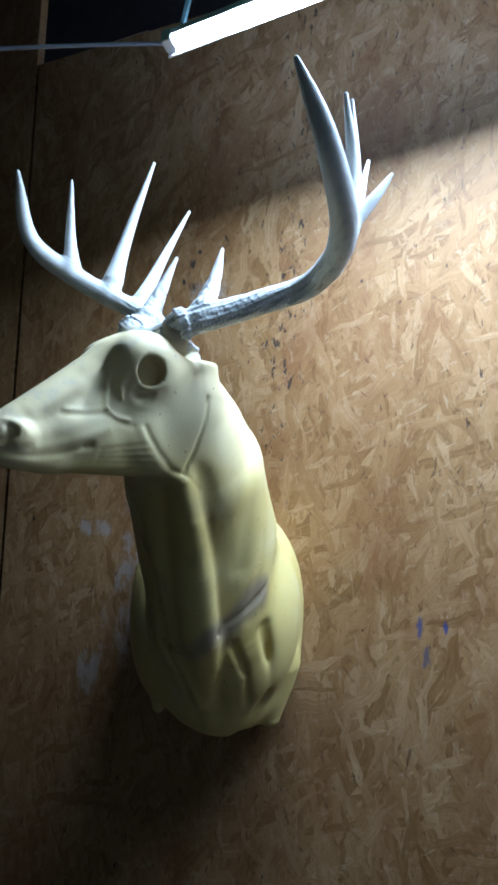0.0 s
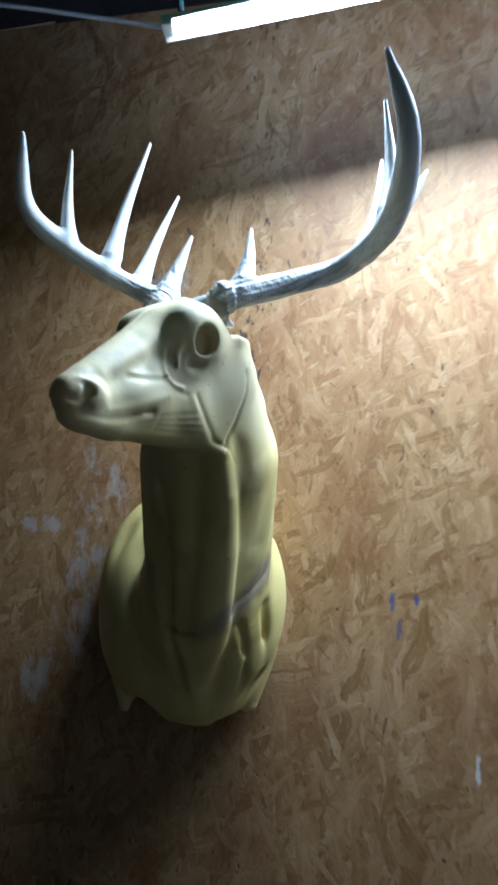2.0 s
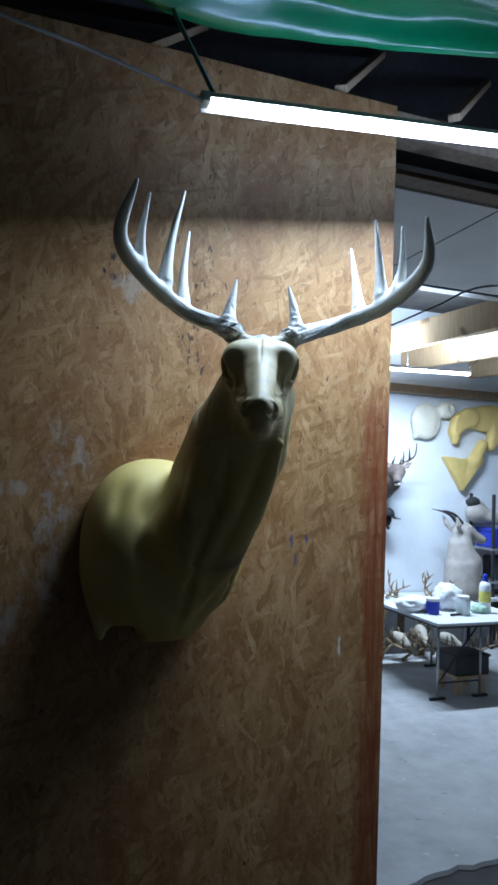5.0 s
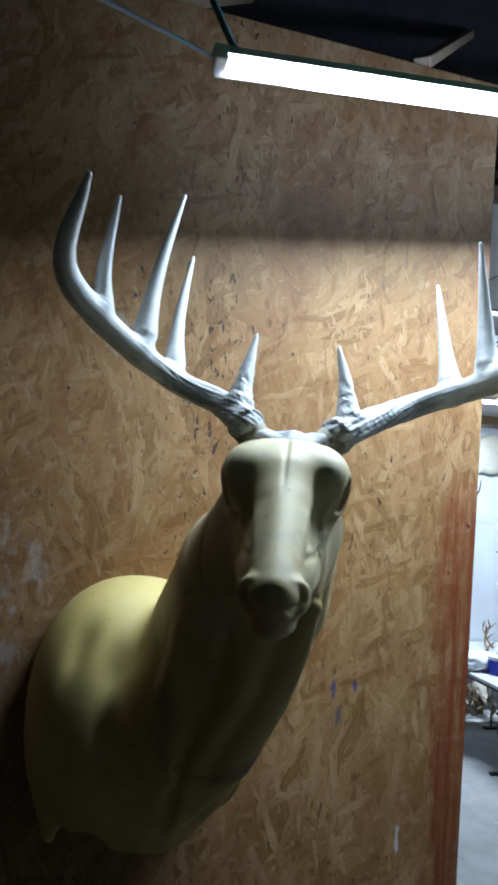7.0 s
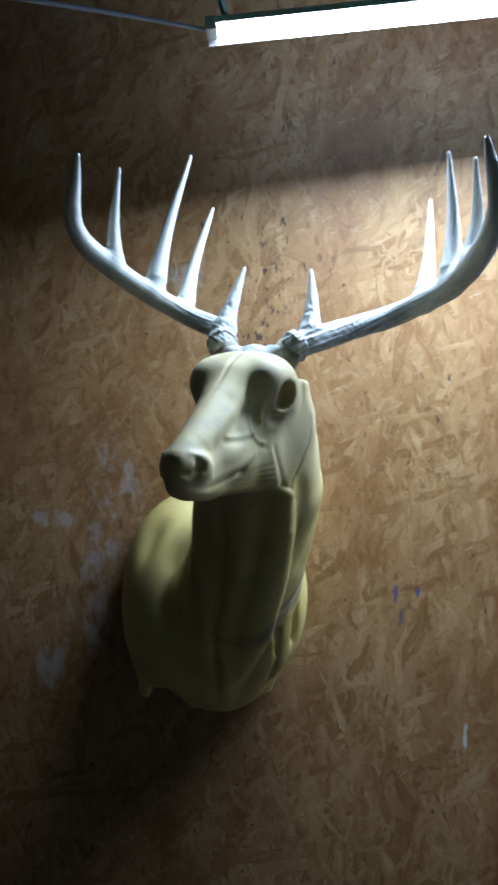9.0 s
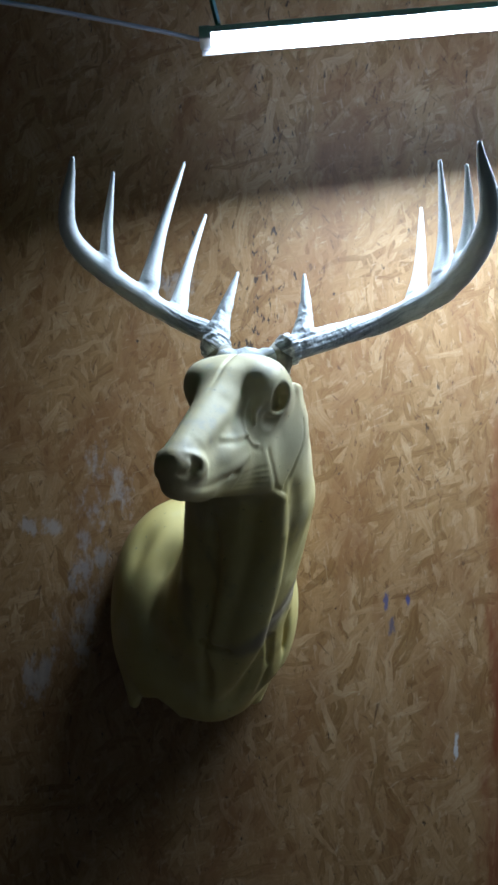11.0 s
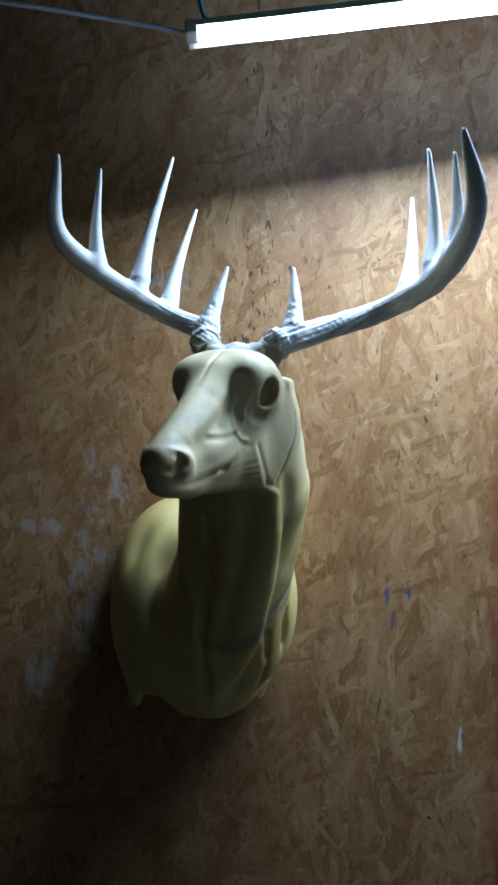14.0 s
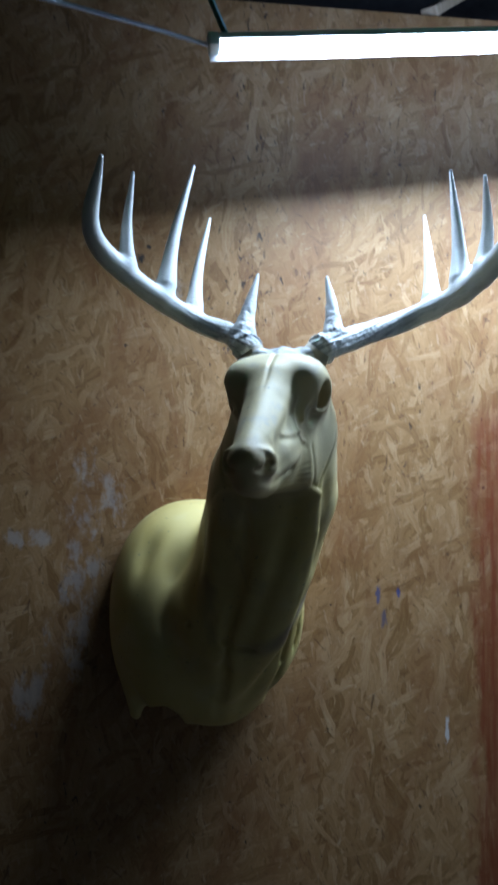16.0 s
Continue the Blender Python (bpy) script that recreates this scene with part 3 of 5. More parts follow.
def form_field(p):
    d = p - V(*HEAD)
    q = np.stack([d @ FWD, d @ SIDE + 0.003, d[..., 2]], -1)
    s = np.stack([q[..., 0], np.sqrt(q[..., 1] ** 2 + 4e-7), q[..., 2]], -1)
    # skull, brow, tapering muzzle with a narrow bridge, cheeks, jaw
    f = ball(s, (-0.040, 0, -0.002), (0.080, 0.060, 0.048))
    f = meld(f, ball(s, (-0.004, 0.040, 0.016), (0.038, 0.026, 0.030)), 0.026)
    f = meld(f, ball(s, (-0.020, 0, 0.008), (0.050, 0.050, 0.040)), 0.030)
    m = s / V(1, 0.86, 1)
    f = meld(f, cone(m, (0.0, 0, -0.033), (0.122, 0, -0.084), 0.045, 0.027), 0.018)
    f = meld(f, cone(s, (0.027, 0, 0.013), (0.151, 0, -0.077), 0.0190, 0.0125), 0.018)
    f = meld(f, cone(s / V(1, 1.8, 1), (-0.006, 0, 0.031), (0.120, 0, -0.060), 0.0200, 0.0085), 0.014)
    f = meld(f, ball(s, (0.146, 0.0, -0.087), (0.022, 0.0215, 0.0185)), 0.010)
    f = meld(f, ball(s, (0.133, 0.015, -0.085), (0.020, 0.0145, 0.017)), 0.006)
    f = meld(f, ball(s, (0.118, 0, -0.107), (0.042, 0.021, 0.0155)), 0.010)
    f = meld(f, cone(m, (-0.06, 0, -0.076), (0.085, 0, -0.096), 0.047, 0.0265), 0.018)
    f = meld(f, ball(s, (0.045, 0.022, -0.072), (0.044, 0.0155, 0.024)), 0.018)
    f = meld(f, ball(s, (-0.052, 0.031, -0.058), (0.056, 0.020, 0.056)), 0.026)
    f = meld(f, ball(s, (-0.085, 0, -0.01), (0.045, 0.050, 0.044)), 0.02)
    tab = np.abs(s - V(-0.094, 0.049, 0.004) - V(0.10, -0.12, 0) * (s[..., 2:] - 0.002)) - V(0.012, 0.002, 0.017)
    tab = np.sqrt((np.maximum(tab, 0) ** 2).sum(-1)) - 0.0070
    f = meld(f, tab, 0.004)
    f = f + crease(s, [(-0.112, 0.052, 0.022), (-0.112, 0.054, -0.012), (-0.098, 0.056, -0.024)], 0.006, 0.0055)
    # temple ridge from the socket back to the ear stub
    f = f + crease(s, [(-0.022, 0.058, -0.012), (-0.052, 0.056, 0.010), (-0.078, 0.052, 0.016)], 0.006, -0.0030)
    # broad hollow before the eye, and the pit under its rim with a thin wall between
    f = f + crease(s, [(0.038, 0.042, 0.010), (0.046, 0.038, -0.006), (0.052, 0.034, -0.018)], 0.014, 0.0012)
    f = cut(f, ball(s, (0.008, 0.062, -0.029), (0.0195, 0.0200, 0.0165)), 0.003)
    f = f + crease(s, [(0.024, 0.046, -0.004), (0.029, 0.041, -0.020), (0.026, 0.041, -0.034)], 0.0034, -0.0042)
    f = f + crease(s, [(0.070, 0.036, -0.048), (0.092, 0.031, -0.060), (0.108, 0.028, -0.066)], 0.012, 0.0034)
    f = f + crease(s, [(0.072, 0.016, -0.010), (0.100, 0.014, -0.034), (0.128, 0.013, -0.056)], 0.010, 0.0012)
    # three ridges that meet on the cheek, lip fold, mouth and its corner
    f = f + etch(s, [(0.040, -0.006), (0.041, -0.026), (0.043, -0.047)], 0.0022, -0.0022)
    f = f + etch(s, [(0.043, -0.047), (0.030, -0.056), (0.016, -0.058)], 0.0024, -0.0020)
    f = f + etch(s, [(0.038, -0.056), (0.026, -0.062), (0.008, -0.065)], 0.0030, 0.0009)
    f = f + etch(s, [(0.043, -0.047), (0.062, -0.051), (0.088, -0.053)], 0.0026, -0.0011)
    f = f + etch(s, [(0.046, -0.053), (0.066, -0.057), (0.090, -0.058)], 0.0036, 0.0013)
    f = f + etch(s, [(0.040, -0.070), (0.058, -0.078), (0.084, -0.090), (0.116, -0.097)], 0.0056, -0.0018)
    f = f + etch(s, [(0.158, -0.107), (0.115, -0.107), (0.089, -0.102), (0.068, -0.095)], 0.0026, 0.0020)
    f = f + etch(s, [(0.063, -0.092), (0.057, -0.090)], 0.0040, 0.0055)
    for k in range(4):
        f = f + etch(s, [(0.044, -0.094 - 0.0050 * k), (-0.010 - 0.005 * k, -0.084 - 0.0075 * k)], 0.0022, 0.0008)
    f = f + 0.0020 * np.exp(-(q[..., 1] / 0.0019) ** 2) * np.clip((s[..., 0] + 0.02) / 0.02, 0, 1) * np.clip((0.085 - s[..., 0]) / 0.04, 0, 1) * np.clip((s[..., 2] + 0.03) / 0.02, 0, 1)
    # eye holes in a thick rim, nostrils under flaring wings
    n = V(0.38, 0.92, 0.05)
    n = n / np.sqrt(n @ n)
    e = s - V(0.0, 0.057, 0.0)
    depth = e @ n
    ring = np.sqrt(((e - depth[..., None] * n) ** 2).sum(-1) + 1e-9)
    f = meld(f, np.maximum(ring - 0.0215, np.abs(depth + 0.010) - 0.0085), 0.004)
    f = cut(f, np.maximum(ring - 0.0168, -(depth + 0.013)), 0.002)
    f = f + crease(s, [(0.152, 0.018, -0.069), (0.138, 0.028, -0.073), (0.131, 0.029, -0.084), (0.139, 0.026, -0.096)], 0.0046, -0.0016)
    f = cut(f, chain(s, [(0.151, 0.022, -0.075), (0.145, 0.0245, -0.083), (0.153, 0.020, -0.093), (0.161, 0.012, -0.092)], [0.0028, 0.0055, 0.0042, 0.0022]), 0.003)
    f = f + crease(s, [(0.172, 0, -0.080), (0.170, 0, -0.100)], 0.0022, 0.0014)
    # neck, with the nape behind it
    neck = chain(p, [k[:3] for k in NECK], [k[3] for k in NECK])
    neck = meld(neck, chain(p, [k[:3] for k in NAPE], [k[3] for k in NAPE]), 0.03)
    # trunk with shoulders, cut off flat on the wall
    t = (p - V(*TRUNK[:3])) / V(*TRUNK[3:])
    t = (np.abs(t) ** V(2.2, 2.0, 2.3)).sum(-1)
    trunk = (np.maximum(t, 1e-4) ** 0.43 - 1) * 0.13
    trunk = meld(trunk, ball(p, SHOULDER_FAR[:3], SHOULDER_FAR[3:]), 0.02)
    trunk = meld(trunk, ball(p, SHOULDER_NEAR[:3], SHOULDER_NEAR[3:]), 0.02)
    trunk = meld(trunk, cone(p, (-0.285, -0.035, 1.60), (-0.290, -0.042, 1.488), 0.042, 0.016), 0.02)
    trunk = meld(trunk, cone(p, (-0.066, -0.040, 1.60), (-0.072, -0.030, 1.508), 0.042, 0.017), 0.02)
    body = meld(neck, trunk, 0.03)
    # breast that bulges between the lobes
    body = meld(body, ball(p, (-0.150, -0.075, 1.570), (0.072, 0.072, 0.078)), 0.03)
    # muscle bands down the neck, windpipe, folds of the shoulder
    body = meld(body, chain(p, [(-0.044, -0.402, 1.905), (-0.048, -0.364, 1.86), (-0.063, -0.322, 1.79), (-0.084, -0.257, 1.69), (-0.118, -0.15, 1.57)], [0.020, 0.034, 0.040, 0.040, 0.028]), 0.012)
    body = meld(body, chain(p, [(-0.140, -0.350, 1.910), (-0.150, -0.315, 1.85), (-0.157, -0.285, 1.79), (-0.162, -0.225, 1.69), (-0.16, -0.15, 1.58)], [0.020, 0.025, 0.025, 0.023, 0.016]), 0.012)
    body = meld(body, chain(p, [(-0.086, -0.395, 1.91), (-0.100, -0.345, 1.80), (-0.120, -0.262, 1.69), (-0.138, -0.165, 1.565)], [0.020, 0.021, 0.022, 0.020]), 0.012)
    body = body + crease(p, [(-0.018, -0.400, 1.905), (-0.022, -0.375, 1.86), (-0.028, -0.328, 1.786), (-0.047, -0.272, 1.702), (-0.098, -0.178, 1.577), (-0.11, -0.15, 1.50)], 0.015, 0.0080)
    body = body + crease(p, [(-0.018, -0.400, 1.905), (-0.022, -0.375, 1.86), (-0.028, -0.328, 1.786), (-0.047, -0.272, 1.702)], 0.005, 0.0045)
    body = body + crease(p, [(0.005, -0.32, 1.96), (-0.002, -0.312, 1.861), (-0.016, -0.290, 1.79)], 0.017, 0.0030)
    body = body + crease(p, [(0.004, -0.255, 1.83), (-0.008, -0.245, 1.77), (-0.022, -0.235, 1.71)], 0.012, 0.0020)
    body = body + crease(p, [(0.02, -0.17, 1.79), (-0.007, -0.217, 1.752), (-0.025, -0.252, 1.719), (-0.049, -0.272, 1.695), (-0.099, -0.268, 1.660), (-0.131, -0.267, 1.660), (-0.20, -0.23, 1.69)], 0.0055, 0.0060)
    body = body + crease(p, [(-0.046, -0.235, 1.67), (-0.052, -0.177, 1.615), (-0.066, -0.12, 1.50)], 0.007, 0.0065)
    body = body + crease(p, [(-0.020, -0.19, 1.69), (-0.041, -0.128, 1.594), (-0.070, -0.09, 1.45)], 0.011, 0.0105)
    body = body + crease(p, [(-0.225, -0.20, 1.90), (-0.228, -0.15, 1.74), (-0.235, -0.12, 1.60), (-0.24, -0.08, 1.40)], 0.020, 0.007)
    body = body + crease(p, [(-0.268, -0.14, 1.88), (-0.278, -0.115, 1.74), (-0.285, -0.09, 1.58), (-0.29, -0.05, 1.40)], 0.020, 0.006)
    body = body + crease(p, [(-0.118, -0.40, 1.94), (-0.130, -0.35, 1.80), (-0.142, -0.27, 1.69), (-0.15, -0.15, 1.50)], 0.010, 0.0090)
    f = meld(f, body, 0.012)
    # jaw line and the seam behind it
    f = f + etch(s, [(-0.006, -0.064), (-0.012, -0.074), (-0.027, -0.092), (-0.049, -0.110), (-0.075, -0.121), (-0.092, -0.134)], 0.0028, 0.0016)
    f = f + etch(s, [(0.000, -0.068), (-0.016, -0.095), (-0.041, -0.116), (-0.068, -0.127)], 0.0042, -0.0008)
    f = f + etch(s, [(-0.082, -0.020), (-0.077, -0.056), (-0.073, -0.085), (-0.066, -0.116)], 0.0020, 0.0030)
    # row of pin heads down the nape
    pins = crease(p, [(0.004, -0.303, 1.895), (-0.001, -0.267, 1.84), (-0.004, -0.247, 1.787)], 0.0026, -0.0016)
    f = f + pins * np.clip(np.sin(p[..., 2] * 930), 0, 1)
    # open slot between the crown and the skull plate
    f = cut(f, ball(s, (-0.058, 0.046, 0.036), (0.032, 0.036, 0.0100)), 0.003)
    # scalloped lower rim
    f = cut(f, cone(p, (-0.246, -0.16, 1.476), (-0.250, 0.1, 1.478), 0.036, 0.038), 0.012)
    f = cut(f, cone(p, (-0.105, -0.085, 1.490), (-0.108, 0.1, 1.493), 0.016, 0.026), 0.010)
    return np.maximum(f, p[..., 1] + 0.0005)


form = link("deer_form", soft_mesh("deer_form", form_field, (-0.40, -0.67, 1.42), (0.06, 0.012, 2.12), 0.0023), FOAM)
tagged(form, "pale yellow foam buck form with empty eye sockets on the board", "taxidermy form")


def antler_field(beam, radii, tines):
    line = curve_points(beam, 26)
    rr = [float(np.interp(k / 25, [0, 0.06, 0.3, 0.7, 0.9, 1], radii)) for k in range(26)]

    def field(p):
        f = chain(p, [tuple(v) for v in line], rr)
        for pts, r0 in tines:
            ln = curve_points(pts, 9)
            f = meld(f, chain(p, [tuple(v) for v in ln], [1.12 * r0 * (1 - (k / 8) ** 1.15) + 0.0024 + 0.45 * r0 * math.exp(-(k / 1.6) ** 2) * min(1.0, 0.3 + k) - (0.22 * r0 if k == 0 else 0.0) for k in range(9)]), 0.008)
        low = np.clip((2.20 - p[..., 2]) / 0.07, 0, 1)
        lay = p[..., 2] - 0.54 * np.abs(p[..., 0] + 0.086)
        wave = np.sin(lay * 950 + 1.6 * np.sin(p[..., 0] * 55)) + 0.7 * np.sin(lay * 530 + 2.0 * np.sin(p[..., 1] * 70))
        rough = np.sin(p[..., 0] * 640 + 2.2 * np.sin(p[..., 2] * 90)) + 0.8 * np.sin(p[..., 2] * 330 + 2 * np.sin(p[..., 1] * 240) + p[..., 0] * 200)
        brow = np.exp(-((p[..., 0] + 0.065) / 0.075) ** 4) * np.clip((p[..., 2] - 2.105) / 0.02, 0, 1)
        tip = p - V(*beam[0])
        way = V(*line[1]) - V(*line[0])
        along = tip @ (way / np.sqrt(way @ way))
        f = meld(f, np.maximum(np.sqrt(np.maximum((tip ** 2).sum(-1) - along ** 2, 1e-9)) - 0.0205, np.abs(along - 0.006) - 0.006), 0.004)
        return f - 0.0005 * wave * low * (1 - brow) - 0.0009 * np.sin(p[..., 0] * 820 + 1.5 * np.sin(p[..., 2] * 210)) * np.sin(p[..., 1] * 760) * np.sin(p[..., 2] * 640) * low - 0.0005 * rough * brow * np.clip((2.185 - p[..., 2]) / 0.03, 0.3, 1)
    return field


antlers = thing("antler_rack", head_point(-0.04, 0, 0.055), "bluish-white cast antlers with many tines on a skull plate", "antlers")


def add_antler(beam, tines, lo, hi):
    data = soft_mesh("antler", antler_field(beam, [0.0165, 0.0165, 0.0150, 0.0150, 0.0095, 0.003], tines), lo, hi, 0.0017)
    ob = link("antler", data, ANTLER, antlers)
    ob.matrix_parent_inverse = Matrix.Translation(-antlers.location)
    return ob


add_antler([(-0.041, -0.441, 2.090), (0.035, -0.393, 2.123), (0.105, -0.371, 2.151), (0.164, -0.435, 2.180), (0.181, -0.536, 2.226), (0.158, -0.571, 2.299)],
           [([(0.132, -0.390, 2.160), (0.145, -0.345, 2.235), (0.150, -0.310, 2.324)], 0.0095),
            ([(0.159, -0.425, 2.176), (0.163, -0.405, 2.260), (0.155, -0.399, 2.355)], 0.0100),
            ([(0.172, -0.460, 2.190), (0.179, -0.462, 2.250), (0.172, -0.470, 2.319)], 0.0085),
            ([(0.162, -0.440, 2.180), (0.190, -0.418, 2.222), (0.206, -0.402, 2.256)], 0.0070),
            ([(-0.018, -0.428, 2.100), (-0.015, -0.402, 2.155), (-0.018, -0.381, 2.203)], 0.0098)],
           (-0.08, -0.62, 2.06), (0.24, -0.28, 2.38))
add_antler([(-0.131, -0.412, 2.095), (-0.148, -0.338, 2.127), (-0.204, -0.305, 2.155), (-0.291, -0.344, 2.203), (-0.341, -0.391, 2.251), (-0.324, -0.442, 2.330)],
           [([(-0.203, -0.305, 2.154), (-0.195, -0.262, 2.240), (-0.176, -0.218, 2.339)], 0.0090),
            ([(-0.246, -0.320, 2.177), (-0.232, -0.300, 2.280), (-0.204, -0.283, 2.395)], 0.0100),
            ([(-0.296, -0.348, 2.206), (-0.298, -0.355, 2.270), (-0.289, -0.370, 2.342)], 0.0085),
            ([(-0.137, -0.376, 2.110), (-0.125, -0.360, 2.160), (-0.111, -0.345, 2.213)], 0.0118)],
           (-0.38, -0.48, 2.06), (-0.08, -0.19, 2.42))


def plate_field(p):
    d = p - V(*HEAD)
    q = np.stack([d @ FWD, np.sqrt((d @ SIDE) ** 2 + 1e-6), d[..., 2]], -1)
    f = ball(q, (-0.042, 0, 0.045), (0.036, 0.046, 0.0205))
    f = meld(f, ball(q, (-0.030, 0.0, 0.056), (0.014, 0.010, 0.010)), 0.008)
    f = meld(f, ball(q, (-0.032, 0.030, 0.054), (0.014, 0.016, 0.012)), 0.008)
    f = meld(f, cone(q, (-0.075, 0.0, 0.040), (-0.095, 0, 0.034), 0.026, 0.018), 0.012)
    f = meld(f, cone(q, (-0.055, 0.030, 0.046), (-0.078, 0.038, 0.041), 0.012, 0.005), 0.008)
    return f - 0.0008 * np.sin(p[..., 0] * 300) * np.sin(p[..., 1] * 330)


plate = link("skull_plate", soft_mesh("skull_plate", plate_field, (-0.20, -0.53, 2.03), (0.03, -0.33, 2.13), 0.002), ANTLER, antlers, "white skull plate between the antlers")
plate.matrix_parent_inverse = Matrix.Translation(-antlers.location)
PEDICLE = plain("sawn_bone", (0.40, 0.36, 0.26), 0.7, vary=0.2, scale=30, bump=0.2)
for side in (-1, 1):
    stub = part("pedicle", rod([head_point(-0.044, side * 0.028, 0.036), head_point(-0.042, side * 0.038, 0.052), head_point(-0.040, side * 0.047, 0.064)], [0.0215, 0.0195, 0.0175], 22), PEDICLE, antlers, "sawn tan bone stub", True)
    stub.matrix_parent_inverse = Matrix.Translation(-antlers.location)

# ---- the lamp over the mount ----


def tube_lamp(name, a, along, down, length, glow, label, lip, thick=1.0):
    """A tube light: glowing cover, end caps and a housing whose lip shades what lies behind."""
    ob = thing(name, a + along * length / 2, label, "tube light")
    side = along.cross(down).normalized()
    if side.y < 0:
        side = -side
    inv = Matrix.Translation(-ob.location)
    m = Matrix((along, side, -down)).transposed().to_4x4()
    place = Matrix.Translation(a) @ m

    def put(nm, bm, mat, smooth=False, lab=""):
        bmesh.ops.scale(bm, vec=(1, thick, thick), verts=bm.verts)
        bmesh.ops.transform(bm, matrix=place, verts=bm.verts)
        o = part(nm, bm, mat, ob, lab, smooth)
        o.matrix_parent_inverse = inv
        return o

    cover = bmesh.new()
    rings = []
    for x in (0.018, length - 0.018):
        rings.append([cover.verts.new((x, 0.0095 * math.cos(t), 0.002 - 0.0095 * math.sin(t))) for t in (math.pi * k / 14 for k in range(15))])
    for k in range(14):
        cover.faces.new((rings[0][k], rings[0][k + 1], rings[1][k + 1], rings[1][k]))
    cover.faces.new(rings[0]), cover.faces.new(rings[1])
    put("diffuser", cover, glow, True, "glowing white cover")
    body = box((length, 0.021, 0.012), (length / 2, 0, 0.0085), 0.002)
    if lip:
        box((length - 0.004, 0.002, lip), (length / 2, 0.0118, 0.0135 - lip / 2), 0.0, None, body)
        for v in body.verts:
            if v.co.z < 0.0125 - lip:
                v.co.z -= 0.0008 * v.co.x
    put("housing", body, HOUSING)
    for x in (0.009, length - 0.009):
        put("end_cap", box((0.018, 0.023, 0.024), (x, 0, 0.004), 0.003), HOUSING)
    return ob


tube_lamp("tube_lamp", LAMP_A, LAMP_DIR, LAMP_DOWN, LAMP_LEN, GLOW, "white tube light hanging aslant by its cable, switched on", 0.0302)

# ---- the far room, roughly ----
far_lamp = tube_lamp("tube_lamp_far", FAR_A, FAR_DIR, Vector((0, 0, -1)), (FAR_B - FAR_A).length, FARGLOW, "white tube light under the roof timbers, switched on", 0, 2.6)
for x in (2.70, 3.13, 3.80):
    at = FAR_A + FAR_DIR * (x - FAR_A.x)
    hanger = part("hanger", rod([at + Vector((0, 0, 0.03)), (x + (0.43 if x < 3 else 0.18 if x > 3.5 else 0.0), at.y, 3.16)], 0.004, 6), DARKSTEEL, far_lamp)
    hanger.matrix_parent_inverse = Matrix.Translation(-far_lamp.location)


def trophy(name, field, lo, hi, material, label, category, step=0.012):
    ob = link(name, soft_mesh(name, field, lo, hi, step), material)
    return tagged(ob, label, category)


def hung(x, z, y):
    """A place on the sight line that meets y = 5 at (x, z), carried to another depth."""
    s = (y + 1.63) / 6.63
    return (-0.52 + (x + 0.52) * s, y, 1.85 + (z - 1.85) * s)


# roof: white sheet, joists, rafters, lintel
tagged(part("ceiling_sheet", box((4.2, 1.17, 0.02), (2.75, 1.585, 3.155), 0.002), PANEL), "pale flat sheet nailed under the roof", "ceiling", kind="structure")
tagged(part("ceiling_sheet_joint", box((0.004, 1.16, 0.004), (1.62, 1.585, 3.1435)), DARKWALL), "thin dark joint between pale roof sheets", "ceiling", kind="structure")


def joist(a, b, w, h, material, label):
    a, b = Vector(a), Vector(b)
    way = (b - a).normalized()
    side = way.cross(Vector((0, 0, 1))).normalized()
    turn = Matrix((way, -side, side.cross(way) * -1)).transposed()
    if turn.determinant() < 0:
        turn = Matrix((way, side, way.cross(side))).transposed()
    ob = part("roof_joist", box(((b - a).length, w, h), (0, 0, 0), 0.004), material)
    ob.matrix_world = Matrix.Translation((a + b) / 2) @ turn.to_4x4()
    return tagged(ob, label, "joist", kind="structure")


joist((2.99, 5.25, 3.275), (3.35, 2.25, 3.275), 0.06, 0.25, TIMBER, "lit raw timber joist across the far room")
joist((3.80, 5.25, 3.275), (4.42, 2.25, 3.275), 0.06, 0.25, TIMBER, "lit raw timber joist across the far room")
joist((4.75, 5.25, 3.275), (5.40, 2.25, 3.275), 0.06, 0.25, TIMBER, "lit raw timber joist across the far room")
# dark wood here carries the shade at the white wall's top edge
joist((1.2, 5.12, 2.93), (6.3, 5.12, 2.93), 0.07, 0.10, OLDWOOD, "timber rail along the top of the white wall, coloured dark for the shade there")
joist((1.9, 2.62, 3.30), (5.6, 2.62, 3.30), 0.10, 0.06, STEEL, "dull grey metal beam across the roof")
joist((0.36, 0.93, 3.22), (5.5, 0.95, 3.22), 0.10, 0.14, OLDWOOD, "dark timber lintel at the room's opening")
joist((-2.2, 0.06, 2.83), (2.6, 0.06, 2.83), 0.07, 0.07, OLDWOOD, "dark timber rail along the top of the board wall")
for a, b in (((-0.252, 0.05, 2.87), (0.043, 0.6, 3.36)), ((0.294, 0.05, 2.90), (0.728, 0.6, 3.434)), ((0.66, 0.05, 2.90), (1.208, 0.6, 3.439)), ((-1.1, 0.05, 2.87), (-0.9, 0.6, 3.36))):
    joist(a, b, 0.035, 0.022, TIMBER, "thin rafter batten above the board wall")

# green sheet slung under the roof in front of the wall


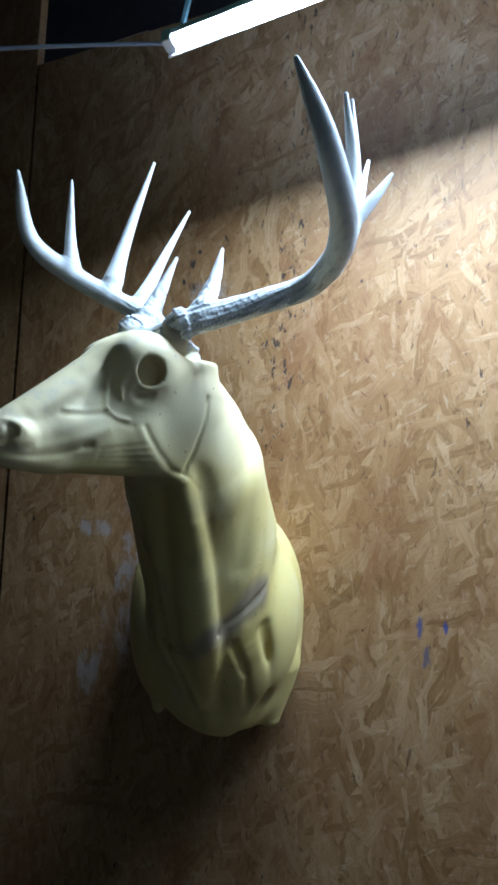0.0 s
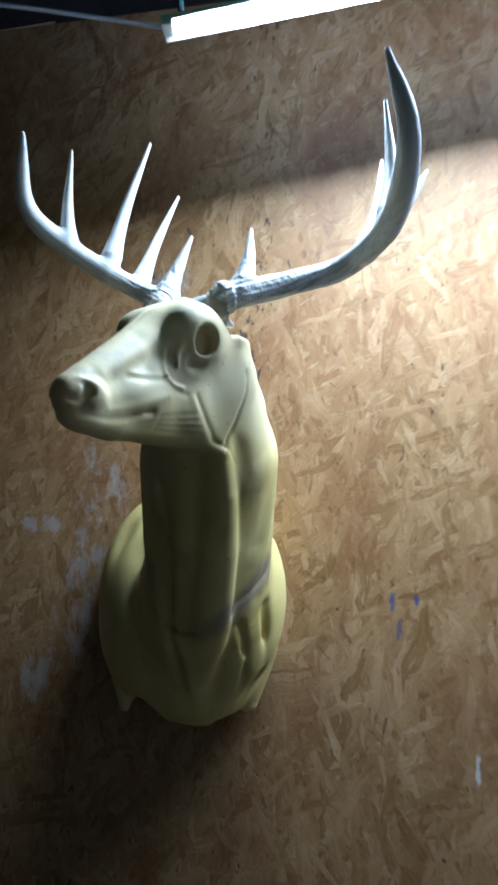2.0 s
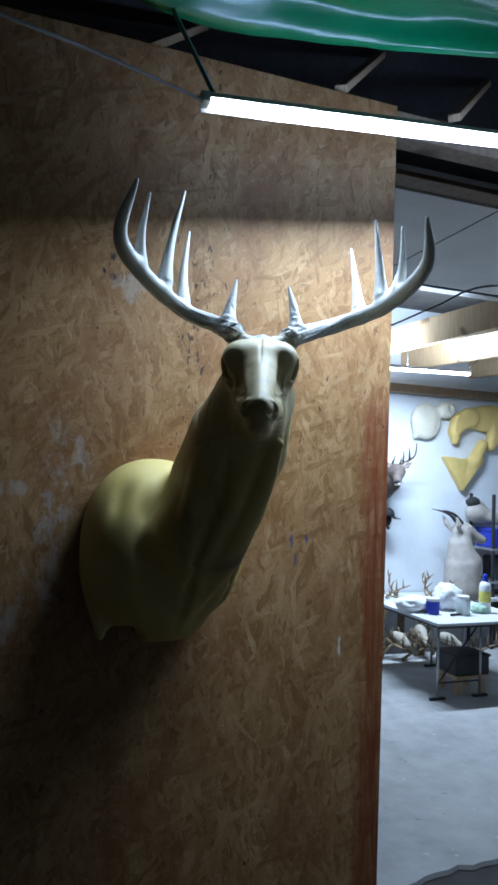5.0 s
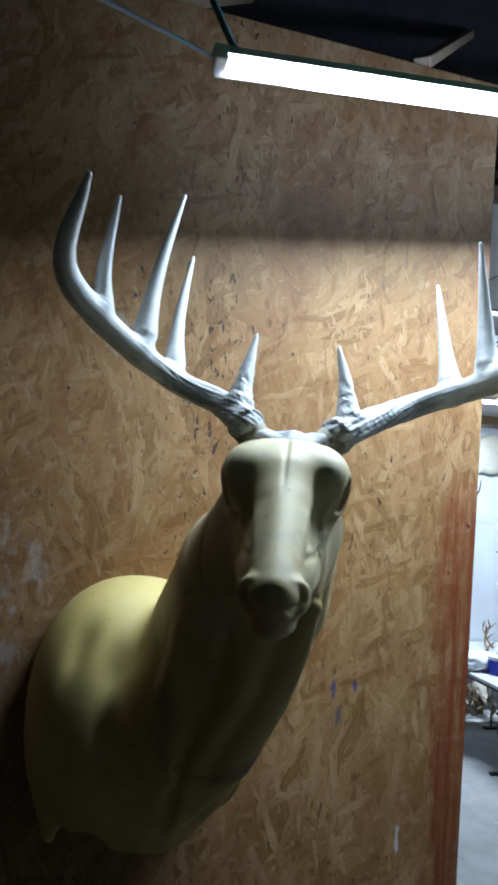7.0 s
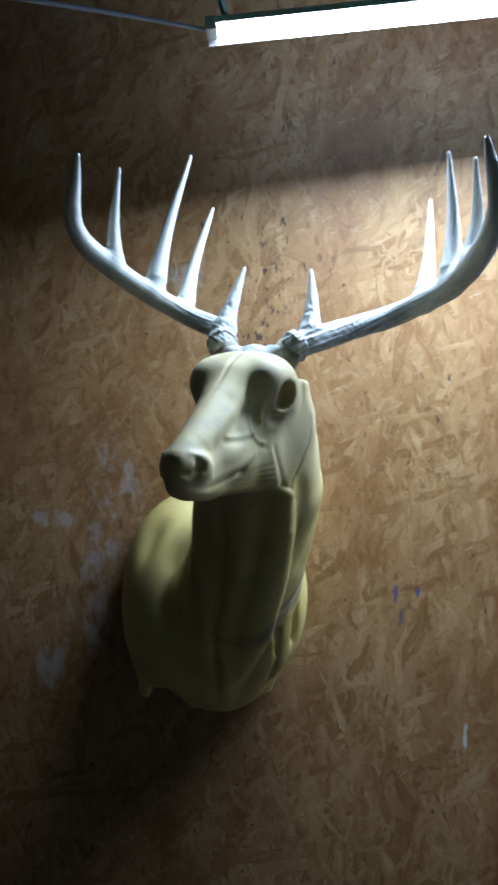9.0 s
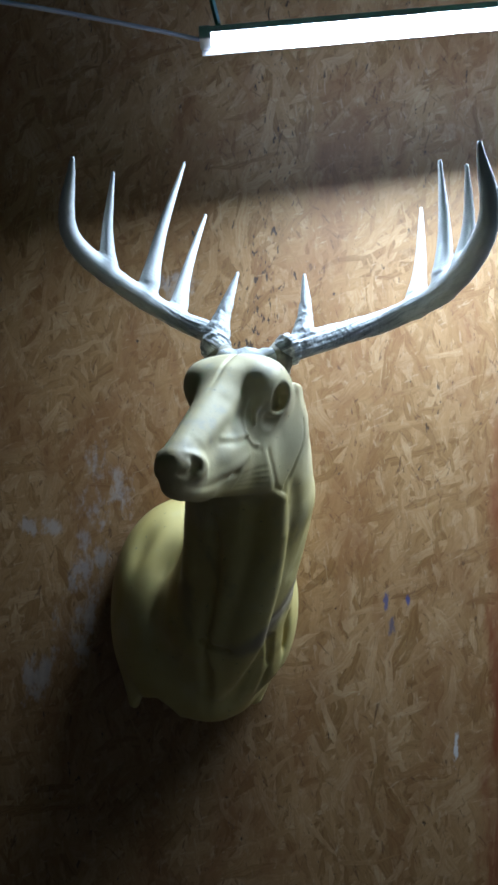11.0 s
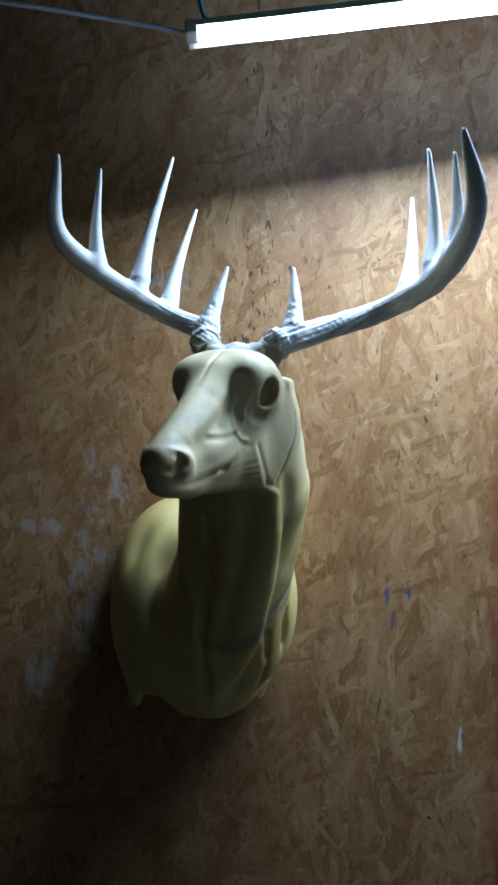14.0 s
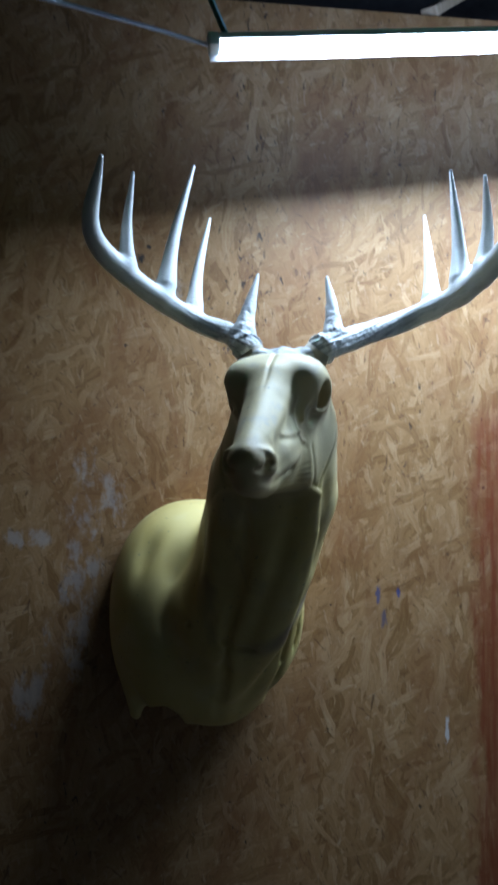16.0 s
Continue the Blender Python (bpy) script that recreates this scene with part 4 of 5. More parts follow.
def slung_sheet():
    bm = bmesh.new()
    nx, ny = 110, 150
    grid = []
    for i in range(nx + 1):
        row = []
        for j in range(ny + 1):
            u, v = i / nx, j / ny
            x = -1.15 + 3.95 * u
            edge = -0.155 - 0.26 * max(0.0, -0.26 - x) - 0.21 * max(0.0, x + 0.12) + 0.012 * noise.noise((x * 4.0, 0.0, 2.0))
            y = edge - 2.2 * v
            sag = 0.05 * math.sin(math.pi * u * 3.0) * math.sin(math.pi * min(1, v * 1.5))
            fold = 0.020 * noise.noise((x * 1.5, y * 5.0, 0.3)) + 0.010 * noise.noise((x * 3 + 4, y * 16.0, 1.7)) + 0.005 * noise.noise((x * 5 + 2, y * 38.0, 4.1))
            roll = -0.045 * math.exp(-(v / 0.02) ** 2)
            row.append(bm.verts.new((x, y, 2.885 + 0.10 * v + sag * 0.6 + fold + roll)))
        grid.append(row)
    for i in range(nx):
        for j in range(ny):
            bm.faces.new((grid[i][j], grid[i + 1][j], grid[i + 1][j + 1], grid[i][j + 1]))
    ob = part("slung_sheet", bm, TARP, smooth=True)
    mod = ob.modifiers.new("thick", "SOLIDIFY")
    mod.thickness = 0.002
    return tagged(ob, "glossy green plastic sheet slung in folds under the roof", "plastic sheet")


slung_sheet()

# lamp's strap and cable
strap = thing("lamp_strap", tuple(LAMP_A + LAMP_DIR * 0.03), "dull green strap holding up the tube light", "strap")
for k, (a, b) in enumerate((((LAMP_A + LAMP_DIR * 0.03) - LAMP_DOWN * 0.022, (-0.235, -0.13, 2.90)), ((LAMP_A + LAMP_DIR * 1.3) - LAMP_DOWN * 0.022, (1.15, -0.10, 2.98)))):
    o = part("strap_band", rod([a, b], 0.005, 6), plain("strap_cloth", (0.10, 0.16, 0.14), 0.8, vary=0.2))
    o.parent, o.matrix_parent_inverse = strap, Matrix.Translation(-strap.location)
run = [tuple(LAMP_A + LAMP_DIR * 0.004), (-0.27, -0.36, 2.556), (-0.40, -0.45, 2.525), (-0.60, -0.58, 2.475), (-1.2, -0.84, 2.42), (-2.21, -1.0, 2.58)]
tagged(part("lamp_cable", rod(curve_points(run, 40), 0.0030, 8), PALECABLE, smooth=True), "thin pale cable running from the tube light to the side wall", "cable")
tagged(part("roof_cable", rod(curve_points([(3.2, 1.75, 3.15), (2.384, 2.0, 3.14), (2.05, 2.15, 2.99), (1.62, 2.3, 2.80), (1.1, 2.5, 2.78), (0.5, 2.6, 3.0), (0.1, 2.6, 3.9)], 50), 0.006, 8), CABLE, smooth=True), "black cable sagging beneath the roof sheet", "cable")

# far wall trophies


def buck_head():
    """A mounted buck that looks out into the room, with ears, eyes, nose and antlers."""
    ob = thing("buck_head", (3.55, 5.2, 1.80), "brown mounted buck head with dark antlers on the white wall", "mounted head")
    inv = Matrix.Translation(-ob.location)

    def field(p):
        f = chain(p, [(3.50, 5.20, 1.83), (3.52, 5.05, 1.88), (3.53, 4.95, 1.95)], [0.20, 0.155, 0.10])
        f = meld(f, ball(p, (3.545, 4.90, 1.965), (0.085, 0.10, 0.085)), 0.04)
        f = meld(f, chain(p, [(3.515, 4.84, 1.935), (3.455, 4.75, 1.870), (3.43, 4.715, 1.850)], [0.062, 0.046, 0.036]), 0.03)
        return np.maximum(f, p[..., 1] - 5.246)

    def put(o):
        o.matrix_parent_inverse = inv
        return o

    put(link("head", soft_mesh("head", field, (3.25, 4.62, 1.58), (3.75, 5.26, 2.10), 0.011), HIDE, ob))
    for side, base, tip in ((1, (3.615, 4.93, 2.01), (3.765, 4.96, 2.075)), (-1, (3.475, 4.93, 2.02), (3.335, 5.00, 2.07))):
        put(link("ear", soft_mesh("ear", lambda p: np.maximum(chain(p, [base, tuple((a + b) / 2 for a, b in zip(base, tip)), tip], [0.022, 0.036, 0.006]),
                                                              -cone(p, (base[0], base[1] - 0.045, base[2]), (tip[0], tip[1] - 0.05, tip[2]), 0.030, 0.022)),
                                    (min(base[0], tip[0]) - 0.06, 4.85, 1.95), (max(base[0], tip[0]) + 0.06, 5.08, 2.14), 0.007), BUFFHIDE, ob, "buff-lined ear"))
        put(part("eye", turned([(0.001, -0.013), (0.010, -0.009), (0.013, 0.0), (0.010, 0.009), (0.001, 0.013)], 12, (3.545 + side * 0.062, 4.845, 1.968)), BLACKPLASTIC, ob, "dark glass eye", True))
    put(link("nose", soft_mesh("nose", lambda p: ball(p, (3.412, 4.690, 1.856), (0.030, 0.026, 0.022)), (3.36, 4.65, 1.82), (3.46, 4.73, 1.90), 0.006), DARKHIDE, ob, "black nose"))
    put(link("muzzle_patch", soft_mesh("muzzle_patch", lambda p: ball(p, (3.430, 4.705, 1.828), (0.036, 0.036, 0.020)), (3.37, 4.65, 1.79), (3.49, 4.76, 1.87), 0.006), SKULL, ob, "white chin patch"))
    for ctrl, tines in ((((3.585, 4.93, 2.03), (3.68, 4.98, 2.07), (3.775, 4.92, 2.15), (3.75, 4.84, 2.29)), (((3.66, 4.97, 2.06), (3.655, 4.95, 2.20)), ((3.73, 4.95, 2.11), (3.71, 4.93, 2.24)), ((3.60, 4.94, 2.04), (3.59, 4.89, 2.12)))),
                        (((3.505, 4.93, 2.03), (3.43, 5.00, 2.07), (3.345, 4.95, 2.15), (3.355, 4.86, 2.27)), (((3.45, 4.98, 2.06), (3.425, 4.96, 2.21)), ((3.38, 4.97, 2.11), (3.36, 4.95, 2.25)), ((3.50, 4.94, 2.04), (3.51, 4.89, 2.14))))):
        bm = rod(curve_points(ctrl, 14), [0.019 - 0.0011 * k for k in range(14)], 8)
        for at, tip in tines:
            rod([at, tuple((u + v) / 2 + 0.006 for u, v in zip(at, tip)), tip], [0.013, 0.010, 0.003], 7, bm)
        put(part("antler", bm, DARKBONE, ob, "dark brown antler", True))


def hung_cap():
    """A dark cap with a jutting peak, hung on a small mount."""
    ob = thing("hung_cap", (3.55, 5.24, 1.43), "dark cap with a jutting peak hung on a small wall mount", "cap")
    crown = bmesh.new()
    bmesh.ops.create_uvsphere(crown, u_segments=20, v_segments=12, radius=1.0)
    for v in crown.verts:
        v.co = Vector((v.co.x * 0.088, v.co.y * 0.11, max(v.co.z, -0.25) * 0.085 + 0.055))
    o = part("crown", crown, DARKHIDE, ob, "", True)
    o.location = (-0.01, -0.14, 0.0)
    peak = bmesh.new()
    arc = [(0.085 * math.cos(a), 0.085 * math.sin(a)) for a in (math.radians(-70 + 14 * k) for k in range(11))]
    low = [peak.verts.new((x, y, 0.0)) for x, y in arc] + [peak.verts.new((0.045 + x * 1.25, y * 1.05, -0.022)) for x, y in arc[::-1]]
    top = [peak.verts.new(v.co + Vector((0, 0, 0.006))) for v in low]
    peak.faces.new(low), peak.faces.new(top[::-1])
    for k in range(len(low)):
        peak.faces.new((low[k], low[(k + 1) % len(low)], top[(k + 1) % len(low)], top[k]))
    o = part("peak", peak, DARKHIDE, ob)
    o.location, o.rotation_euler = (0.0, -0.15, 0.03), (0, 0, math.radians(-35))
    o = link("mount_block", soft_mesh("mount_block", lambda p: meld(ball(p, (0, -0.10, 0.0), (0.062, 0.10, 0.05)), cone(p, (0, -0.14, -0.03), (0.005, -0.17, -0.10), 0.045, 0.018), 0.03), (-0.09, -0.22, -0.14), (0.09, 0.02, 0.07), 0.009), DARKHIDE, ob)
    part("badge", box((0.030, 0.006, 0.022), (0.012, -0.192, -0.075), 0.002), SKULL, ob, "small pale tag")


buck_head()
hung_cap()


def pale_form(p):
    d = p - V(4.13, 5.19, 2.60)
    f = ball(d, (-0.03, 0.0, -0.02), (0.20, 0.060, 0.215))
    f = meld(f, cone(d, (-0.10, 0.02, -0.05), (-0.165, 0.02, -0.215), 0.075, 0.022), 0.05)
    f = meld(f, ball(d, (0.24, -0.01, 0.13), (0.125, 0.075, 0.105)), 0.05)
    f = cut(f, ball(d, (0.27, -0.10, 0.145), (0.045, 0.05, 0.05)), 0.02)
    f = f + crease(d, [(0.10, -0.05, 0.22), (0.13, -0.06, 0.05), (0.09, -0.05, -0.12)], 0.025, 0.016)
    f = f + crease(d, [(-0.14, -0.04, -0.14), (0.0, -0.06, -0.17), (0.12, -0.04, -0.12)], 0.012, 0.010)
    return np.maximum(f, d[..., 1] - 0.055)


trophy("pale_form", pale_form, (3.80, 5.05, 2.30), (4.55, 5.26, 2.90), PALEFOAM, "cream foam form hung high on the white wall", "foam form")


def leg_form(p):
    d = p - V(4.70, 5.19, 2.60)
    f = ball(d, (0.35, 0.0, 0.06), (0.42, 0.065, 0.17))
    f = meld(f, cone(d, (-0.02, 0.0, 0.05), (-0.12, 0.0, 0.0), 0.12, 0.11), 0.06)
    f = meld(f, chain(d, [(-0.15, 0.0, 0.0), (-0.20, 0.0, -0.12), (-0.19, 0.0, -0.225)], [0.095, 0.080, 0.050]), 0.04)
    f = meld(f, cone(d, (0.45, 0.0, 0.0), (0.33, 0.0, -0.26), 0.12, 0.07), 0.05)
    f = f + crease(d, [(-0.16, -0.05, 0.12), (-0.06, -0.06, 0.0), (-0.03, -0.05, -0.14)], 0.02, 0.014)
    return np.maximum(np.maximum(f, d[..., 1] - 0.055), -d[..., 1] - 0.07)


trophy("leg_form", leg_form, (4.35, 5.05, 2.25), (5.55, 5.26, 2.92), YELLOWFOAM, "long yellow foam animal form with a bent leg on the wall", "foam form")


def wedge_form(p):
    """A flat-sided wedge with hollowed edges and a stub that reaches up."""
    d = p - V(4.62, 5.195, 2.05)
    side = lambda ax, az, bx, bz: ((d[..., 0] - ax) * (bz - az) - (d[..., 2] - az) * (bx - ax)) / math.hypot(bx - ax, bz - az)
    f = -np.minimum(np.minimum(side(-0.28, 0.13, 0.30, 0.11), side(0.30, 0.11, 0.0, -0.28)), side(0.0, -0.28, -0.28, 0.13))
    f = np.maximum(f + 0.008, np.abs(d[..., 1]) - 0.042)
    f = meld(f, cone(d, (0.17, 0.0, 0.08), (0.29, 0.0, 0.29), 0.075, 0.060), 0.04)
    f = cut(f, ball(d, (-0.02, -0.02, 0.235), (0.18, 0.2, 0.125)), 0.03)
    f = f + crease(d, [(0.06, -0.045, 0.12), (0.03, -0.045, -0.06)], 0.03, 0.010)
    return np.maximum(f, d[..., 1] - 0.050) - 0.006


trophy("wedge_form", wedge_form, (4.25, 5.05, 1.70), (5.10, 5.26, 2.50), YELLOWFOAM, "yellow wedge-shaped foam form hung on the white wall", "foam form")

# bench along the far wall, and what stands on it
BENCH = 0.585
bench = thing("low_bench", (3.9, 4.95, 0), "long grey low bench against the white wall", "bench")
part("bench_top", box((2.6, 0.52, 0.035), (0.0, 0.0, BENCH - 0.0175), 0.004), GREY, bench)
for x in (-1.22, -0.1, 1.22):
    for y in (-0.2, 0.2):
        part("bench_leg", box((0.06, 0.06, BENCH - 0.035), (x, y, (BENCH - 0.035) / 2), 0.004), OLDWOOD, bench)


def antelope_bust():
    """A pale bust that looks along the wall, with ears, eye, muzzle and two swept-back horns."""
    ob = thing("antelope_bust", (4.38, 4.86, BENCH), "pale grey antelope bust with swept-back horns standing on the bench", "bust")

    def field(p):
        f = chain(p, [(0.02, 0.0, 0.10), (0.02, 0.0, 0.34), (-0.01, 0.0, 0.58), (0.0, 0.0, 0.70)], [0.205, 0.195, 0.135, 0.105])
        f = meld(f, ball(p, (0.10, 0.0, 0.40), (0.15, 0.14, 0.12)), 0.06)
        f = meld(f, ball(p, (0.01, 0.0, 0.755), (0.115, 0.085, 0.090)), 0.05)
        f = meld(f, chain(p, [(0.07, 0.0, 0.735), (0.20, -0.005, 0.670), (0.27, -0.01, 0.640)], [0.080, 0.060, 0.050]), 0.04)
        f = f + crease(p, [(0.275, -0.055, 0.615), (0.21, -0.07, 0.635)], 0.010, 0.008)
        return np.maximum(f, -p[..., 2] + 0.001)

    link("neck_and_head", soft_mesh("neck_and_head", field, (-0.26, -0.26, -0.012), (0.36, 0.26, 0.88), 0.012), PALEHIDE, ob)
    for s in (-1, 1):
        link("ear", soft_mesh("ear", lambda p: np.maximum(chain(p, [(-0.08, s * 0.07, 0.74), (-0.125, s * 0.11, 0.82), (-0.165, s * 0.13, 0.905)], [0.018, 0.034, 0.006]), -cone(p, (-0.06, s * 0.04, 0.76), (-0.12, s * 0.08, 0.92), 0.03, 0.03)),
                              (-0.22, s * 0.09 - 0.09, 0.70), (-0.03, s * 0.09 + 0.09, 0.93), 0.008), PALEHIDE, ob, "pale upright ear")
        part("eye", turned([(0.001, -0.014), (0.011, -0.010), (0.015, 0.0), (0.011, 0.010), (0.001, 0.014)], 12, (0.035, s * 0.078, 0.775)), BLACKPLASTIC, ob, "dark glass eye", True)
        part("horn", rod(curve_points([(-0.03, s * 0.045, 0.83), (-0.12, s * 0.05, 0.915), (-0.22, s * 0.07, 0.955), (-0.33, s * 0.10, 0.975)], 14), [0.023 - 0.0015 * k for k in range(14)], 9), DARKHIDE, ob, "dark ringed horn", True)
    link("nose", soft_mesh("nose", lambda p: ball(p, (0.312, -0.01, 0.645), (0.020, 0.034, 0.028)), (0.28, -0.06, 0.60), (0.345, 0.04, 0.69), 0.007), DARKHIDE, ob, "dark nose")


antelope_bust()
c7 = hung(4.72, 1.52, 5.1)


def grey_head(p):
    d = p - V(*c7)
    f = cone(d, (0.05, 0.10, 0.02), (-0.10, -0.05, 0.02), 0.13, 0.11)
    f = meld(f, cone(d, (-0.05, -0.05, 0.0), (0.26, -0.16, -0.08), 0.10, 0.06), 0.05)
    return np.maximum(f, d[..., 1] - 0.145)


trophy("grey_head", grey_head, (c7[0] - 0.3, c7[1] - 0.35, c7[2] - 0.25), (c7[0] + 0.45, c7[1] + 0.16, c7[2] + 0.3), PALEHIDE, "pale grey hornless head mounted on the far wall", "mounted head")
tagged(link("dark_knob", soft_mesh("dark_knob", lambda p: ball(p, (c7[0] - 0.13, c7[1] - 0.06, c7[2] + 0.135), (0.09, 0.07, 0.065)), (c7[0] - 0.25, c7[1] - 0.16, c7[2] + 0.04), (c7[0] - 0.02, c7[1] + 0.04, c7[2] + 0.23), 0.008), DARKHIDE), "dark rounded knob on top of the grey head", "knob")

rack = thing("wall_rack", (5.05, 5.0, 0), "dark steel rack against the far wall", "rack")
for x in (-0.28, 0.45):
    for y in (-0.2, 0.2):
        part("post", box((0.03, 0.03, 1.75), (x, y, 0.875), 0.003), DARKSTEEL, rack)
for z in (0.35, 0.75, 1.12):
    part("rack_shelf", box((0.78, 0.44, 0.025), (0.085, 0, z), 0.003), STEEL, rack)
crate = thing("blue_crate", (5.1, 4.98, 1.1335), "blue plastic crate on the steel rack", "crate")
part("crate_body", box((0.55, 0.36, 0.22), (0, 0, 0.11), 0.012), BLUE, crate)
part("crate_rim", box((0.58, 0.39, 0.03), (0, 0, 0.206), 0.006), BLUE, crate)
for x, z, w, h, mat in ((-0.1, 0.7635, 0.2, 0.26, DARKHIDE), (0.2, 0.7635, 0.22, 0.2, GREY), (0.0, 0.3635, 0.3, 0.25, OLDWOOD)):
    tagged(part("storage_box", box((w, 0.3, h), (5.1 + x, 4.98, z + h / 2), 0.008), mat), "closed storage box on the steel rack", "box", "boxes on the rack")


def shed_antler(at, turn, size, label, mat=BONE):
    """A shed antler lying on its support: a curved beam with four tines."""
    ob = thing("shed_antler", at, label, "antler", "loose antlers")
    bm = rod(curve_points([(0, 0, 0.02), (0.12, 0.03, 0.05), (0.26, 0.0, 0.10), (0.36, -0.10, 0.16)], 14), [0.020 - 0.0011 * k for k in range(14)], 8)
    part("beam", bm, mat, ob, smooth=True)
    for a, b in (((0.03, 0, 0.03), (0.05, -0.08, 0.10)), ((0.14, 0.03, 0.06), (0.13, 0.0, 0.20)), ((0.22, 0.01, 0.09), (0.24, 0.02, 0.24)), ((0.30, -0.04, 0.12), (0.34, 0.0, 0.24))):
        m = tuple((u + v) / 2 + 0.008 for u, v in zip(a, b))
        part("tine", rod([a, m, b], [0.013, 0.009, 0.002], 7), mat, ob, smooth=True)
    ob.matrix_world = Matrix.Translation(at) @ pose(0, 0, 0, *turn) @ Matrix.Diagonal((size, size, size, 1))
    return ob


first = shed_antler((3.42, 4.86, BENCH), (0, 0, 20), 0.85, "brown shed antler lying on the grey bench")
for at, turn, size in (((3.62, 4.95, BENCH), (0, -25, 100), 0.8), ((3.90, 4.80, BENCH), (0, -30, 60), 0.8), ((4.02, 4.90, BENCH), (0, -40, 130), 0.7), ((3.55, 4.80, BENCH), (10, 0, 190), 0.6), ((4.12, 4.72, BENCH), (0, -50, 40), 0.55)):
    copy_thing(first, Matrix.Translation(at) @ pose(0, 0, 0, *turn) @ Matrix.Diagonal((size / 0.85,) * 3 + (1,)))
low = shed_antler((3.45, 4.55, 0.0), (0, 0, 10), 1.0, "brown shed antler in the pile on the floor")
rnd = random.Random(11)
for k in range(11):
    at = (3.25 + rnd.uniform(0, 1.1), 4.75 + rnd.uniform(-0.35, 0.15), rnd.uniform(0.0, 0.10))
    copy_thing(low, Matrix.Translation(at) @ pose(0, 0, 0, rnd.uniform(-12, 12), rnd.uniform(-25, 5), rnd.uniform(0, 360)) @ Matrix.Diagonal((rnd.uniform(0.8, 1.15),) * 3 + (1,)))


def skull(at, turn):
    def field(p):
        f = ball(p, (0, 0, 0.07), (0.10, 0.06, 0.06))
        f = meld(f, cone(p, (0.06, 0, 0.06), (0.22, 0, 0.035), 0.045, 0.022), 0.03)
        q = np.stack([p[..., 0], np.abs(p[..., 1]), p[..., 2]], -1)
        return cut(f, ball(q, (0.06, 0.055, 0.085), (0.022, 0.02, 0.022)), 0.008)
    ob = link("animal_skull", soft_mesh("animal_skull", field, (-0.13, -0.09, -0.01), (0.27, 0.09, 0.16), 0.008), SKULL)
    ob.matrix_world = Matrix.Translation(at) @ pose(0, 0, 0, *turn)
    return tagged(ob, "bleached deer skull lying in the antler pile", "skull", "skulls in the pile")


one = skull((3.42, 4.62, 0.16), (0, 25, -60))
copy_thing(one, Matrix.Translation((3.75, 4.70, 0.20)) @ pose(0, 0, 0, 0, 20, -100))
copy_thing(one, Matrix.Translation((4.05, 4.66, 0.12)) @ pose(0, 0, 0, 0, 15, -40))
tagged(part("loose_plank", box((0.09, 0.03, 0.62), (0, 0, 0), 0.003), TIMBER), "short raw plank leaning by the antler pile", "plank").matrix_world = pose(3.16, 4.60, 0.30, 8, 14, 10)

# folding table
TOP = 0.656
table = thing("folding_table", (3.02, 3.35, 0), "grey folding table on thin steel legs", "table")
part("tabletop", box((1.05, 1.07, 0.028), (0.525, 0.535, TOP - 0.014), 0.006), GREY, table)
part("table_edge", box((1.06, 1.08, 0.016), (0.525, 0.535, TOP - 0.034), 0.004), DARKSTEEL, table)
for x, y in ((0.04, 0.06), (0.48, 0.06), (0.62, 0.98), (1.0, 0.98)):
    part("leg", rod([(x, y, 0.0), (x, y, TOP - 0.042)], 0.011, 10), STEEL, table, smooth=True)
    part("foot_bar", box((0.15, 0.035, 0.020), (x, y, 0.011), 0.005), DARKSTEEL, table)
for y in (0.06,):
    part("brace", rod([(0.05, y + 0.02, 0.12), (0.46, y + 0.02, TOP - 0.05)], 0.008, 8), DARKSTEEL, table, smooth=True)
    part("rail", rod([(0.04, y, 0.14), (0.48, y, 0.14)], 0.008, 8), DARKSTEEL, table, smooth=True)


def lumpy(name, at, r, seed, mat, label, category):
    """A crumpled bag or cloth."""
    bm = bmesh.new()
    bmesh.ops.create_icosphere(bm, subdivisions=4, radius=1.0)
    for v in bm.verts:
        q = v.co * 1.9 + Vector((seed, 0, 0))
        k = 1 + 0.22 * noise.noise(q) + 0.16 * abs(noise.noise(q * 2.7)) + 0.05 * noise.noise(q * 7)
        v.co = Vector((v.co.x * r[0] * k, v.co.y * r[1] * k, max(-0.8, v.co.z) * r[2] * k))
    low = min(v.co.z for v in bm.verts)
    for v in bm.verts:
        v.co.z = max(0.0, v.co.z - low - 0.01)
    ob = part(name, bm, mat, smooth=True)
    ob.location = at
    return tagged(ob, label, category)


lumpy("plastic_bag", (3.13, 3.90, TOP), (0.17, 0.12, 0.075), 1.0, WHITEPLASTIC, "crumpled white plastic bag on the folding table", "bag")
lumpy("crumpled_paper", (3.50, 3.90, TOP), (0.13, 0.11, 0.13), 5.0, WHITEPLASTIC, "crumpled ball of white wrapping on the folding table", "wrapping")
lumpy("cloth", (3.74, 3.72, TOP), (0.09, 0.07, 0.045), 9.0, plain("green_cloth", (0.35, 0.5, 0.38), 0.9, vary=0.5, scale=30), "crumpled pale green cloth on the folding table", "cloth")
lumpy("white_sheet", (3.30, 4.10, TOP), (0.22, 0.12, 0.05), 3.0, WHITEPLASTIC, "flat white plastic sheeting on the folding table", "plastic sheet")
pot = thing("blue_pot", (3.235, 3.75, TOP), "small blue pot with a white rim on the table", "pot")
part("pot_body", turned([(0.056, 0.0), (0.06, 0.004), (0.062, 0.125)]), BLUE, pot, smooth=False)
part("pot_rim", turned([(0.063, 0.118), (0.066, 0.12), (0.066, 0.143), (0.055, 0.145)]), WHITEPLASTIC, pot, "white plastic rim")
jar = thing("clear_jar", (3.50, 3.66, TOP), "cloudy clear jar with a white lid on the table", "jar")
